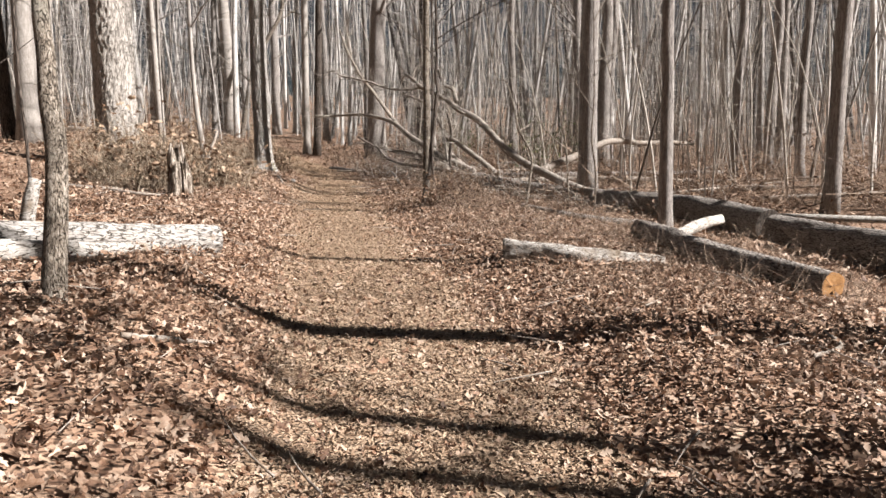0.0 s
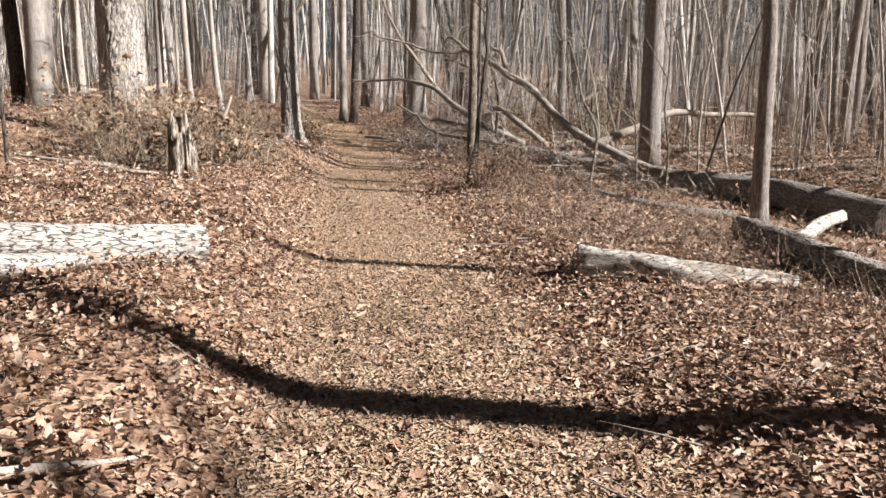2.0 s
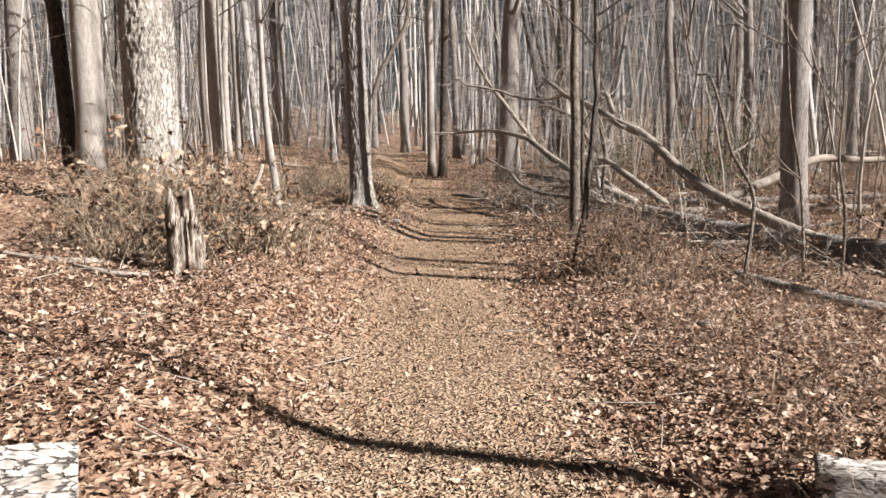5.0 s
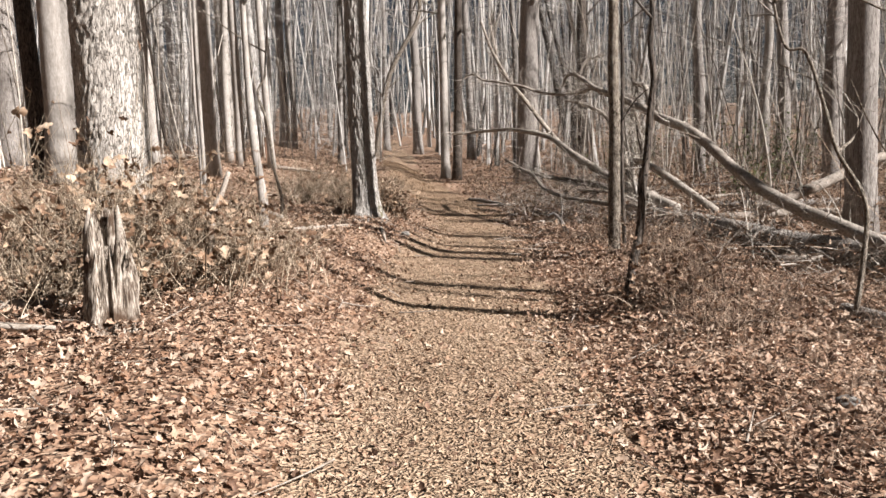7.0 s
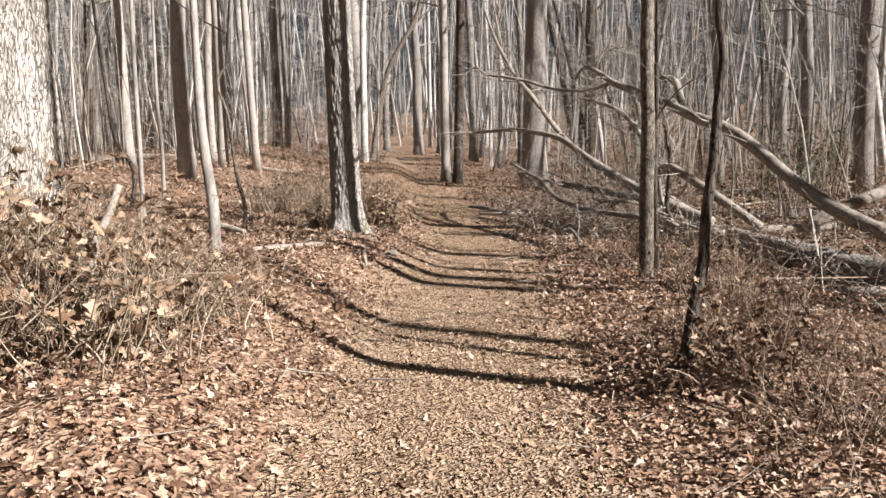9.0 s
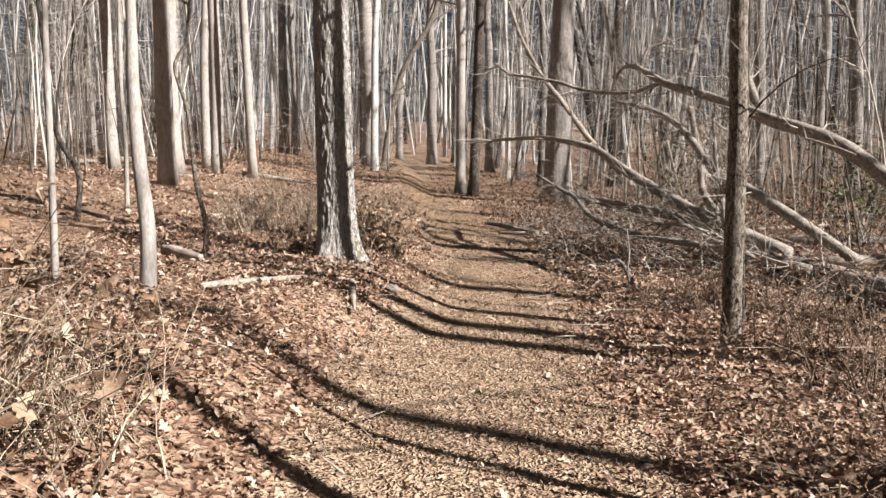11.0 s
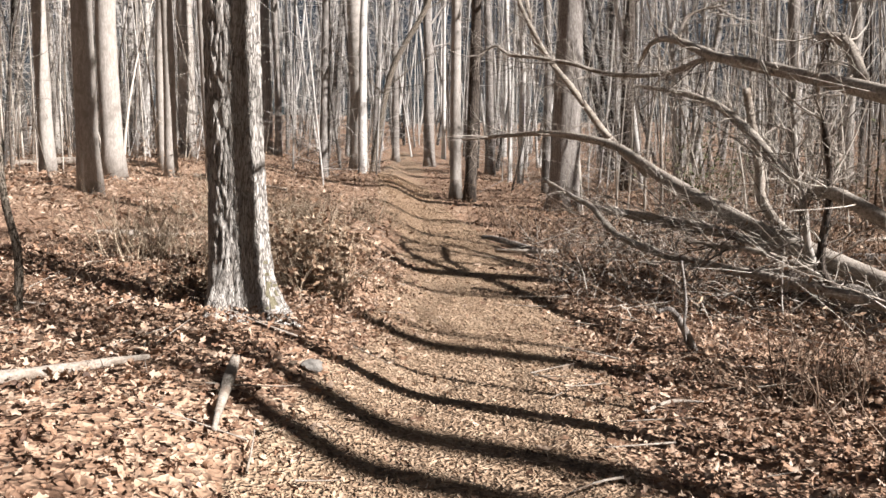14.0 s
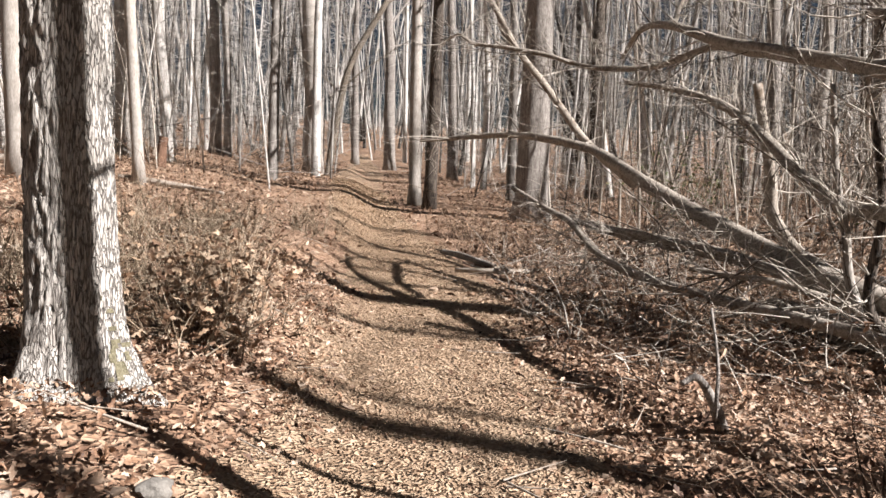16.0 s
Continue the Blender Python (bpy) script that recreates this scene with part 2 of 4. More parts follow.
def trail_x(y):
    """Middle of the trodden trail."""
    return np.interp(y, [-60, 12, 15, 19, 23, 27, 31, 36, 44, 55, 67, 90], [-0.12, -0.12, -0.1, 0.2, 0.1, -0.35, -1.0, -1.7, -2.7, -3.3, -4.4, -7.3])


def land(x, y):
    """Height of the ground: the trail climbs gently, with a bank on its west side and a low lip on the east."""
    x, y = np.asarray(x, float), np.asarray(y, float)
    d = x - path_x(y)
    near_oak = step(15.5, 17.5, y) * step(25, 20, y)
    z = 0.0509 * y + 0.03 * np.maximum(0, np.minimum(y, 140) - 30) + 0.06 * np.maximum(0, np.minimum(y, 145) - 72)
    z = z + 0.45 * step(-0.55 + 0.45 * near_oak, -1.9 + 0.25 * near_oak, d) + 0.75 * step(-1.6, -9, d)
    z = z + 0.14 * step(0.75, 1.8, d) * step(17, 13.5, y) - 0.30 * step(2.2, 6, d)
    rough = 0.025 * np.sin(x * 2.3 + 1.7 * np.sin(y * 0.9)) * np.sin(y * 1.9 + x * 0.6) + 0.05 * np.sin(x * 0.7 + 2) * np.sin(y * 0.55 + 1)
    return z + rough * step(0.5, 2.2, np.abs(d))


def gz(x, y):
    return float(land(x, y))


# ---- builders ----
def mesh_of(name, verts, faces, mat, smooth=True):
    me = bpy.data.meshes.new(name)
    me.from_pydata([tuple(v) for v in verts], [], [tuple(f) for f in faces])
    me.materials.append(mat)
    if smooth:
        me.polygons.foreach_set("use_smooth", [True] * len(me.polygons))
    me.update()
    return me


def bulk(name, verts, loops, counts, mat, smooth=False):
    """A large mesh from flat arrays."""
    me = bpy.data.meshes.new(name)
    me.vertices.add(len(verts))
    me.vertices.foreach_set("co", np.asarray(verts, np.float32).ravel())
    me.loops.add(len(loops))
    me.loops.foreach_set("vertex_index", np.asarray(loops, np.int32))
    me.polygons.add(len(counts))
    starts = np.r_[0, np.cumsum(counts)[:-1]]
    me.polygons.foreach_set("loop_start", starts.astype(np.int32))
    me.polygons.foreach_set("loop_total", np.asarray(counts, np.int32))
    if smooth:
        me.polygons.foreach_set("use_smooth", np.ones(len(counts), bool))
    me.materials.append(mat)
    me.update(calc_edges=True)
    return me


def part(name, me, parent=None, label=""):
    ob = new(name, me)
    if parent is not None:
        ob.parent = parent
    return tagged(ob, label)


def spline(pts, n):
    """n points and their places (0 to 1) on a smooth curve through pts."""
    p = np.asarray(pts, float)
    if len(p) == 2:
        p = np.array([p[0], (p[0] + p[1]) / 2, p[1]])
    q = np.vstack([2 * p[0] - p[1], p, 2 * p[-1] - p[-2]])
    u = np.linspace(0, len(p) - 1, n)
    k = np.minimum(u.astype(int), len(p) - 2)
    f = (u - k)[:, None]
    a, b, c, d = q[k], q[k + 1], q[k + 2], q[k + 3]
    return 0.5 * (2 * b + (c - a) * f + (2 * a - 5 * b + 4 * c - d) * f**2 + (3 * b - a - 3 * c + d) * f**3), u / (len(p) - 1)


def tube(pts, radii, sides=10, rings=None, knot=0.0, furrow=0.0, cap=True, grain=9.0, seed=0.0, flare=0.0, flare_h=0.4):
    """Verts and faces of a limb along pts. radii: thickness from start to end; knot: broad unevenness; furrow: depth of bark ridges."""
    rings = rings or max(4, 3 * len(pts))
    c, u = spline(pts, rings)
    r = np.interp(u, np.linspace(0, 1, len(radii)), radii)
    t = np.gradient(c, axis=0)
    t /= np.linalg.norm(t, axis=1)[:, None] + 1e-9
    ref = np.array([1.0, 0, 0]) if abs(t[0][0]) < 0.8 else np.array([0, 1.0, 0])
    verts = []
    length = np.r_[0, np.cumsum(np.linalg.norm(np.diff(c, axis=0), axis=1))]
    for i in range(rings):
        ref = ref - t[i] * (ref @ t[i])
        ref /= np.linalg.norm(ref) + 1e-9
        bi = np.cross(t[i], ref)
        for s in range(sides):
            a = 2 * math.pi * s / sides
            ca, sa = math.cos(a), math.sin(a)
            k = r[i]
            if knot:
                k *= 1 + knot * noise.noise(Vector((ca * 1.3 + seed, sa * 1.3, length[i] * 1.1)))
            if flare and length[i] < flare_h * 2.5:
                root = 0.6 + 0.7 * max(0, math.cos(a * 3 + seed * 5)) ** 2
                k *= 1 + flare * root * math.exp(-length[i] / flare_h * 2.2)
            if furrow:
                v = Vector((ca * r[i] * grain + seed, sa * r[i] * grain, length[i] * grain * 0.2))
                ridge = min(1.0, abs(noise.noise(v)) * 3.2 + 0.25 * abs(noise.noise(v * 2.7)))
                k += furrow * (ridge - 0.7) + furrow * 0.35 * noise.noise(v * 4.1)
            verts.append(c[i] + (ref * ca + bi * sa) * k)
    faces = [(i * sides + s, i * sides + (s + 1) % sides, (i + 1) * sides + (s + 1) % sides, (i + 1) * sides + s) for i in range(rings - 1) for s in range(sides)]
    if cap:
        n = len(verts)
        verts += [c[0], c[-1]]
        faces += [(n, (s + 1) % sides, s) for s in range(sides)]
        faces += [(n + 1, (rings - 1) * sides + s, (rings - 1) * sides + (s + 1) % sides) for s in range(sides)]
    return verts, faces


def joined(pieces):
    verts, faces = [], []
    for v, f in pieces:
        n = len(verts)
        verts += list(v)
        faces += [tuple(i + n for i in g) for g in f]
    return verts, faces


def stems(starts, ways, bend, radii, sides=3, segs=2):
    """Many thin stems at once: verts, loops and counts."""
    n = len(starts)
    us = np.linspace(0, 1, segs + 1)
    ways = np.asarray(ways, float)
    ref = np.where(np.abs(ways[:, 2:3]) > 0.8 * np.linalg.norm(ways, axis=1)[:, None], [[1.0, 0, 0]], [[0, 0, 1.0]])
    s = np.cross(ways, ref)
    s /= np.linalg.norm(s, axis=1)[:, None] + 1e-9
    b = np.cross(ways, s)
    b /= np.linalg.norm(b, axis=1)[:, None] + 1e-9
    out = np.zeros((n, segs + 1, sides, 3))
    for i, u in enumerate(us):
        mid = starts + ways * u + bend * (u * u - u * 0.3)
        rad = radii * (1 - 0.75 * u)
        for k in range(sides):
            a = 2 * math.pi * k / sides
            out[:, i, k] = mid + (s * math.cos(a) + b * math.sin(a)) * rad[:, None]
    base = np.arange(n)[:, None] * (segs + 1) * sides
    quads = np.array([(i * sides + k, i * sides + (k + 1) % sides, (i + 1) * sides + (k + 1) % sides, (i + 1) * sides + k) for i in range(segs) for k in range(sides)]).ravel()
    loops = (base + quads[None]).ravel()
    return out.reshape(-1, 3), loops, np.full(n * segs * sides, 4)


def merged(sets):
    vs, ls, cs, n = [], [], [], 0
    for v, l, c in sets:
        vs.append(v)
        ls.append(l + n)
        cs.append(c)
        n += len(v)
    return np.vstack(vs), np.concatenate(ls), np.concatenate(cs)


# a lobed dry leaf: midrib points and lobes on both sides
LEAF_RIB = np.array([(0, 0, 0), (0, 0.5, 0.03), (0, 1, 0)])
LEAF_SIDE = np.array([(0.28, 0.26, 0.07), (0.13, 0.42, 0.04), (0.38, 0.62, 0.1), (0.15, 0.74, 0.05), (0.16, 0.9, 0.04)])
LEAF_V = np.vstack([LEAF_RIB, LEAF_SIDE, LEAF_SIDE * (-1, 1, 1)]) - (0, 0.5, 0)
LEAF_F = [(0, 3, 4), (0, 4, 1), (4, 5, 1), (5, 6, 1), (6, 7, 1), (7, 2, 1)]
LEAF_F = LEAF_F + [(a + 5 if a > 2 else a, c + 5 if c > 2 else c, d + 5 if d > 2 else d) for a, d, c in LEAF_F]
SMALL_V = np.array([(0, -0.5, 0), (0.05, 0, 0.04), (0, 0.5, 0), (0.24, -0.1, 0.08), (0.2, 0.28, 0.05), (-0.26, 0.02, 0.08), (-0.15, 0.33, 0.04)])
SMALL_F = [(0, 3, 1), (3, 4, 1), (4, 2, 1), (0, 1, 5), (5, 1, 6), (6, 1, 2)]


def leaves(rng, places, sizes, tilt, curl, simple=False, slim=1.0):
    """Many leaves at once, each turned, tilted and curled by itself."""
    n = len(places)
    shape, flat = (SMALL_V, SMALL_F) if simple else (LEAF_V, LEAF_F)
    v = np.repeat(shape[None], n, 0)
    width = rng.uniform(0.55, 1.0, (n, 1)) * slim
    v[:, :, 0] *= width
    roll = rng.normal(0, curl, (n, 1))
    v[:, :, 2] += roll * (v[:, :, 0] ** 2) * 2.2 + rng.normal(0, curl, (n, 1)) * (v[:, :, 1] ** 2) * 1.3
    v *= sizes[:, None, None]
    a, p, q = rng.uniform(0, 2 * math.pi, n), rng.normal(0, tilt, n), rng.normal(0, tilt, n)
    ca, sa, cp, sp, cq, sq = np.cos(a), np.sin(a), np.cos(p), np.sin(p), np.cos(q), np.sin(q)
    x, y, z = v[:, :, 0], v[:, :, 1], v[:, :, 2]
    y, z = y * cp[:, None] - z * sp[:, None], y * sp[:, None] + z * cp[:, None]
    x, z = x * cq[:, None] + z * sq[:, None], -x * sq[:, None] + z * cq[:, None]
    x, y = x * ca[:, None] - y * sa[:, None], x * sa[:, None] + y * ca[:, None]
    out = np.stack([x, y, z], -1) + places[:, None]
    loops = (np.arange(n)[:, None] * len(shape) + np.array(flat).ravel()[None]).ravel()
    return out.reshape(-1, 3), loops, np.full(n * len(flat), 3)


def crown_twigs(rng, base, height, lo, spread, count, thick):
    """Bare limbs and twigs of a crown, as stem arrays around a trunk."""
    hs = rng.uniform(lo, 1, count)
    starts = base + np.outer(hs, (0, 0, height))
    a = rng.uniform(0, 2 * math.pi, count)
    ln = spread * (1.15 - hs) * rng.uniform(0.5, 1.3, count) + 0.6
    ways = np.stack([np.cos(a) * ln, np.sin(a) * ln, ln * rng.uniform(0.3, 1.1, count)], -1)
    bend = rng.normal(0, 0.18, (count, 3)) * ln[:, None]
    rads = thick * rng.uniform(0.6, 1.2, count)
    limbs = [stems(starts[i:i + 1], ways[i:i + 1], bend[i:i + 1], rads[i:i + 1], 6, 5) for i in range(count)]
    k = count * 5
    pick = rng.integers(0, count, k)
    u = rng.uniform(0.3, 1, k)[:, None]
    st = starts[pick] + ways[pick] * u + bend[pick] * (u * u - u * 0.3)
    w = ways[pick] * rng.uniform(0.15, 0.45, (k, 1)) + rng.normal(0, 0.28, (k, 3)) * ln[pick][:, None]
    return limbs, stems(st, w, rng.normal(0, 0.1, (k, 3)), np.full(k, thick * 0.3), 3, 2)


def tree(name, x, y, dia, mat, label, height=17.0, lean=(0.0, 0.0), sides=12, furrow=0.0, flare=0.35, crown=10, seed=1, pts=None, group="trees along the trail", lo=0.35, rings=26, moss=None):
    """A bare winter tree: an Empty at its foot, trunk, limbs and twigs."""
    rng = np.random.default_rng(seed)
    z = gz(x, y)
    root = tagged(new(name), label, "tree", group)
    root.location = (x, y, z)
    if pts is None:
        pts = [(0, 0, -0.15)]
        for k in range(1, 7):
            h = height * k / 6
            w = 0.012 * height * (k / 6)
            pts.append((lean[0] * h + rng.normal(0, w), lean[1] * h + rng.normal(0, w), h))
    if furrow:
        low = [p for p in spline(pts, 60)[0] if p[2] < 4.2]
        v, f = tube(low, [dia / 2, dia / 2 * 0.86], sides, rings, 0.05, furrow, True, 30.0, seed * 1.37, flare, 0.5)
        if moss:
            keep = []
            for g in f[:-2 * sides]:
                m = sum((np.array(v[i]) for i in g), np.zeros(3)) / 4
                turn = math.atan2(m[1], m[0])
                if 0.0 < m[2] < 0.42 and noise.noise(Vector(m * 26)) > -0.02 + 1.6 * abs(turn - moss) + 0.9 * max(0, m[2] - 0.1):
                    keep.append(g)
            used = sorted({i for g in keep for i in g})
            at = {i: k for k, i in enumerate(used)}
            mv = [np.array(v[i]) + np.array((*(np.array(v[i])[:2] / (np.linalg.norm(np.array(v[i])[:2]) + 1e-6)), 0)) * 0.004 for i in used]
            tagged(part("moss", mesh_of("moss", mv, [[at[i] for i in g] for g in keep], M_MOSS), root, "green moss on the root flare"), kind="stuff")
        top = [p for p in spline(pts, 60)[0] if p[2] > 3.9]
        v, f = joined([(v, f), tube(top, [dia / 2 * 0.86, dia * 0.12], 12, 20, 0.06)])
    else:
        v, f = tube(pts, [dia / 2, dia / 2 * 0.8, dia / 2 * 0.55, dia * 0.1], sides, rings, 0.1, 0, True, 9, seed * 1.37, flare, 0.35)
    part("trunk", mesh_of("trunk", v, f, mat), root)
    if crown:
        tip = np.array(pts[-1])
        limbs, fine = crown_twigs(rng, np.array((0.0, 0, 0)), height, lo, height * 0.2, crown, dia * 0.1 + 0.008)
        zs, line = np.array([p[2] for p in pts]), np.array(pts)
        for kind, (v, l, c) in [("limb", s) for s in limbs] + [("twig_spray", fine)]:
            v[:, 0] += np.interp(v[:, 2], zs, line[:, 0])
            v[:, 1] += np.interp(v[:, 2], zs, line[:, 1])
            made = part(kind, bulk(kind, v, l, c, mat if kind == "limb" and mat is not M_OAK else M_TWIG, kind == "limb"), root)
            if kind == "twig_spray":
                tagged(made, "fine bare grey twigs", kind="stuff")
    return root


def lying(name, pts, radii, mat, label, category, sides=16, furrow=0.0, cap_mat=None, rings=None, group="", knot=0.12, seed=1.0):
    """A log or stick on the ground, with its cut ends as parts."""
    p = np.asarray(pts, float)
    foot = p.mean(0)
    root = tagged(new(name), label, category, group)
    root.location = foot
    v, f = tube(p - foot, radii, sides, rings, knot, furrow, cap_mat is None, 12.0, seed)
    part("bark", mesh_of("bark", v, f, mat), root)
    if cap_mat is not None:
        n = len(v) // sides
        for ring, out in ((0, -1), (n - 1, 1)):
            loop = np.array(v[ring * sides:(ring + 1) * sides])
            mid = loop.mean(0)
            ax = np.cross(loop[0] - mid, loop[sides // 4] - mid)
            ax /= np.linalg.norm(ax) + 1e-9
            vv, ff = list(loop), []
            for k, (s, bulge) in enumerate(((0.8, 0.004), (0.5, -0.006), (0.2, 0.003))):
                for q, w in enumerate(loop):
                    vv.append(mid + (w - mid) * s + ax * out * (bulge + 0.008 * noise.noise(Vector(w * 20))))
                ff += [(k * sides + q, k * sides + (q + 1) % sides, (k + 1) * sides + (q + 1) % sides, (k + 1) * sides + q) for q in range(sides)]
            vv.append(mid)
            ff += [(3 * sides + q, 3 * sides + (q + 1) % sides, 4 * sides) for q in range(sides)]
            part("cut_end", mesh_of("cut_end", vv, ff, cap_mat), root, "sawn wood end with growth rings")
    return root


# ---- ground ----
def build_ground():
    xs = np.r_[-2500, -600, -200, np.linspace(-90, -14, 39), np.linspace(-13.5, 13.5, 136), np.linspace(14, 90, 39), 200, 600, 2500]
    ys = np.r_[-2500, -600, -200, np.linspace(-60, -4, 29), np.linspace(-3.6, 34, 180), np.linspace(35, 145, 56), 200, 600, 2500]
    gx, gy = np.meshgrid(xs, ys)
    z = land(gx, np.clip(gy, -60, 145))
    fine = np.array([[0.035 * noise.noise(Vector((a * 1.7, b * 1.7, 0.3))) + 0.02 * noise.noise(Vector((a * 5, b * 5, 4.3))) if abs(a) < 14 and -4 < b < 35 else 0 for a in xs] for b in ys])
    fine = (fine - 0.03) * (0.12 + 0.88 * step(0.8, 1.6, np.abs(gx - trail_x(gy))))
    v = np.stack([gx, gy, z + fine], -1).reshape(-1, 3)
    w, h = len(xs), len(ys)
    i = (np.arange(h - 1)[:, None] * w + np.arange(w - 1)[None]).ravel()
    loops = np.stack([i, i + 1, i + 1 + w, i + w], -1).ravel()
    tagged(new("ground", bulk("ground", v, loops, np.full(len(i), 4), M_GROUND, True)), "forest floor under a layer of fallen brown leaves", "ground", kind="structure")


def build_trail():
    """Trodden strip of tan leaf mould with ragged edges."""
    ys = np.linspace(-6, 80, 560)
    us = np.linspace(-1, 1, 25)
    v = []
    for y in ys:
        left = 0.95 + 0.22 * noise.noise(Vector((0.3, y * 0.9, 1.0))) + 0.12 * noise.noise(Vector((0.9, y * 4, 2.0)))
        right = 0.95 + 0.22 * noise.noise(Vector((5.3, y * 0.9, 1.0))) + 0.12 * noise.noise(Vector((5.9, y * 4, 2.0)))
        for u in us:
            x = float(trail_x(y)) + u * (left if u < 0 else right)
            v.append((x, y, gz(x, y) + 0.012 - 0.03 * abs(u) ** 12 + 0.004 * noise.noise(Vector((x * 5, y * 5, 0)))))
    i = (np.arange(len(ys) - 1)[:, None] * 25 + np.arange(24)[None]).ravel()
    loops = np.stack([i, i + 1, i + 26, i + 25], -1).ravel()
    tagged(new("path", bulk("path", np.array(v), loops, np.full(len(i), 4), M_TRAIL, True)), "trodden footpath of tan broken leaves", "path", kind="structure")


build_ground()
build_trail()


# ---- trees that can be told apart ----
def rooted(pts):
    """A curve given in the world, moved to a foot on the ground."""
    x, y = pts[0][:2]
    z = gz(x, y)
    return x, y, [(0, 0, -0.1)] + [(a - x, b - y, c - z) for a, b, c in pts[1:]]


tree("oak_tree", -1.55, 18.45, 0.405, M_OAK, "large grey oak with ridged bark and flared base beside the trail", 19, (-0.02, 0.0), 128, 0.02, 0.95, 14, 11, rings=210, moss=-0.3)
tree("oak_tree", -4.02, 14.75, 0.8, M_SHAG, "thick oak with pale shaggy bark above brown shrubs", 20, (-0.02, 0.0), 110, 0.028, 0.35, 14, 12, rings=150)
TRUNKS = [  # x, y, thickness, bark, lean
    (-7.15, 19.75, 0.62, M_PALE, -0.01), (-7.75, 20.2, 0.33, M_DARK, -0.05), (-14.5, 31.0, 0.8, M_BARK, 0.0), (-9.6, 30.5, 0.34, M_PALE, -0.03),
    (-7.45, 29.2, 0.46, M_PALE, -0.02), (-7.9, 33.0, 0.28, M_PALE, 0.0), (-5.95, 31.0, 0.24, M_PALE, -0.03), (-8.6, 48.0, 0.34, M_BARK, 0.0),
    (-9.2, 48.4, 0.55, M_BARK, -0.01), (-5.9, 53.5, 0.45, M_DARK, 0.0), (-5.3, 70.0, 0.6, M_BARK, 0.01), (-2.4, 62.0, 0.75, M_BARK, 0.0),
    (-6.3, 25.8, 0.36, M_PALE, -0.01), (-7.1, 31.4, 0.3, M_PALE, 0.0), (-10.4, 41.5, 0.66, M_PALE, -0.01), (-16.8, 44.0, 0.62, M_PALE, -0.05),
    (-15.8, 50.0, 0.5, M_BARK, 0.0), (-4.6, 46.0, 0.76, M_PALE, 0.0), (-0.32, 37.6, 0.38, M_PALE, 0.0), (0.12, 36.4, 0.36, M_DARK, 0.03),
    (2.66, 34.0, 0.85, M_BARK, 0.02), (6.6, 45.0, 0.6, M_DARK, 0.0), (7.15, 19.6, 0.54, M_BARK, 0.005), (9.2, 12.3, 0.3, M_BARK, 0.01),
    (12.4, 31.4, 0.58, M_BARK, 0.01), (13.6, 38.0, 0.55, M_BARK, 0.01), (13.0, 32.4, 0.45, M_BARK, 0.02), (19.3, 40.0, 0.55, M_BARK, 0.01),
    (21.4, 37.4, 0.38, M_PALE, 0.03), (17.0, 48.0, 0.55, M_PALE, 0.0), (14.2, 24.0, 0.34, M_BARK, 0.02), (17.5, 27.0, 0.42, M_BARK, 0.02),
    (-13.0, 22.5, 0.5, M_BARK, -0.02), (-17.0, 36.0, 0.6, M_BARK, -0.01), (9.6, 36.0, 0.4, M_BARK, 0.0), (4.6, 52.0, 0.5, M_PALE, 0.01),
    (1.2, 55.0, 0.5, M_BARK, 0.0), (-0.9, 66.0, 0.6, M_BARK, 0.01), (20.0, 30.0, 0.4, M_BARK, 0.0), (24.0, 36.0, 0.5, M_BARK, 0.01),
]
KIND = {M_BARK: "grey-barked", M_PALE: "pale smooth-barked", M_DARK: "dark-barked", M_SAP: "slender"}
for k, (x, y, dia, mat, lean) in enumerate(TRUNKS):
    size = "tall" if dia > 0.4 else "slim"
    tree("forest_tree", x, y, dia, mat, f"{size} leafless {KIND[mat]} tree on the leaf-covered floor", 17 + (k * 7) % 5, (lean, 0.004 * ((k * 5) % 5 - 2)), 12, 0, 0.35, 12, 30 + k)

# trees out of sight to the east and south, whose shadows cross the trail
SHADERS = [  # x, y, thickness, lean along the trail, height
    (8.6, 1.72, 0.42, -0.14, 18), (10.0, -1.63, 0.22, 0.0, 18), (13.0, -3.63, 0.28, 0.0, 18), (7.5, 4.95, 0.19, -0.1, 18), (12.0, 8.2, 0.32, 0.06, 18), (11.0, 11.84, 0.38, 0.0, 18),
    (12.5, 12.69, 0.42, 0.04, 18), (13.0, 13.27, 0.16, 0.04, 18), (14.0, 14.94, 0.28, 0.0, 18), (15.0, 17.11, 0.3, 0.0, 18), (16.5, 18.06, 0.28, 0.0, 18), (17.0, 19.44, 0.3, 0.0, 18), (16.0, 22.87, 0.34, 0.0, 18),
]
for k, (x, y, dia, south, tall) in enumerate(SHADERS):
    tree("forest_tree", x, y, dia, M_BARK, "tall leafless grey-barked tree on the leaf-covered floor", tall, (0.0, south), 10, 0, 0.3, 34 if k in (1, 2) else 6, 90 + k, lo=0.3 if k in (1, 2) else 0.6)
for k, (x, y, dia) in enumerate([(-5, -4, 0.4), (-8, 2, 0.5), (-11, 8, 0.4), (-3, -9, 0.5), (4, -8, 0.4), (-9, 15, 0.35)]):
    tree("forest_tree", x, y, dia, M_BARK, "tall leafless grey-barked tree on the leaf-covered floor", 18, (0.0, 0.0), 10, 0, 0.3, 10, 120 + k)

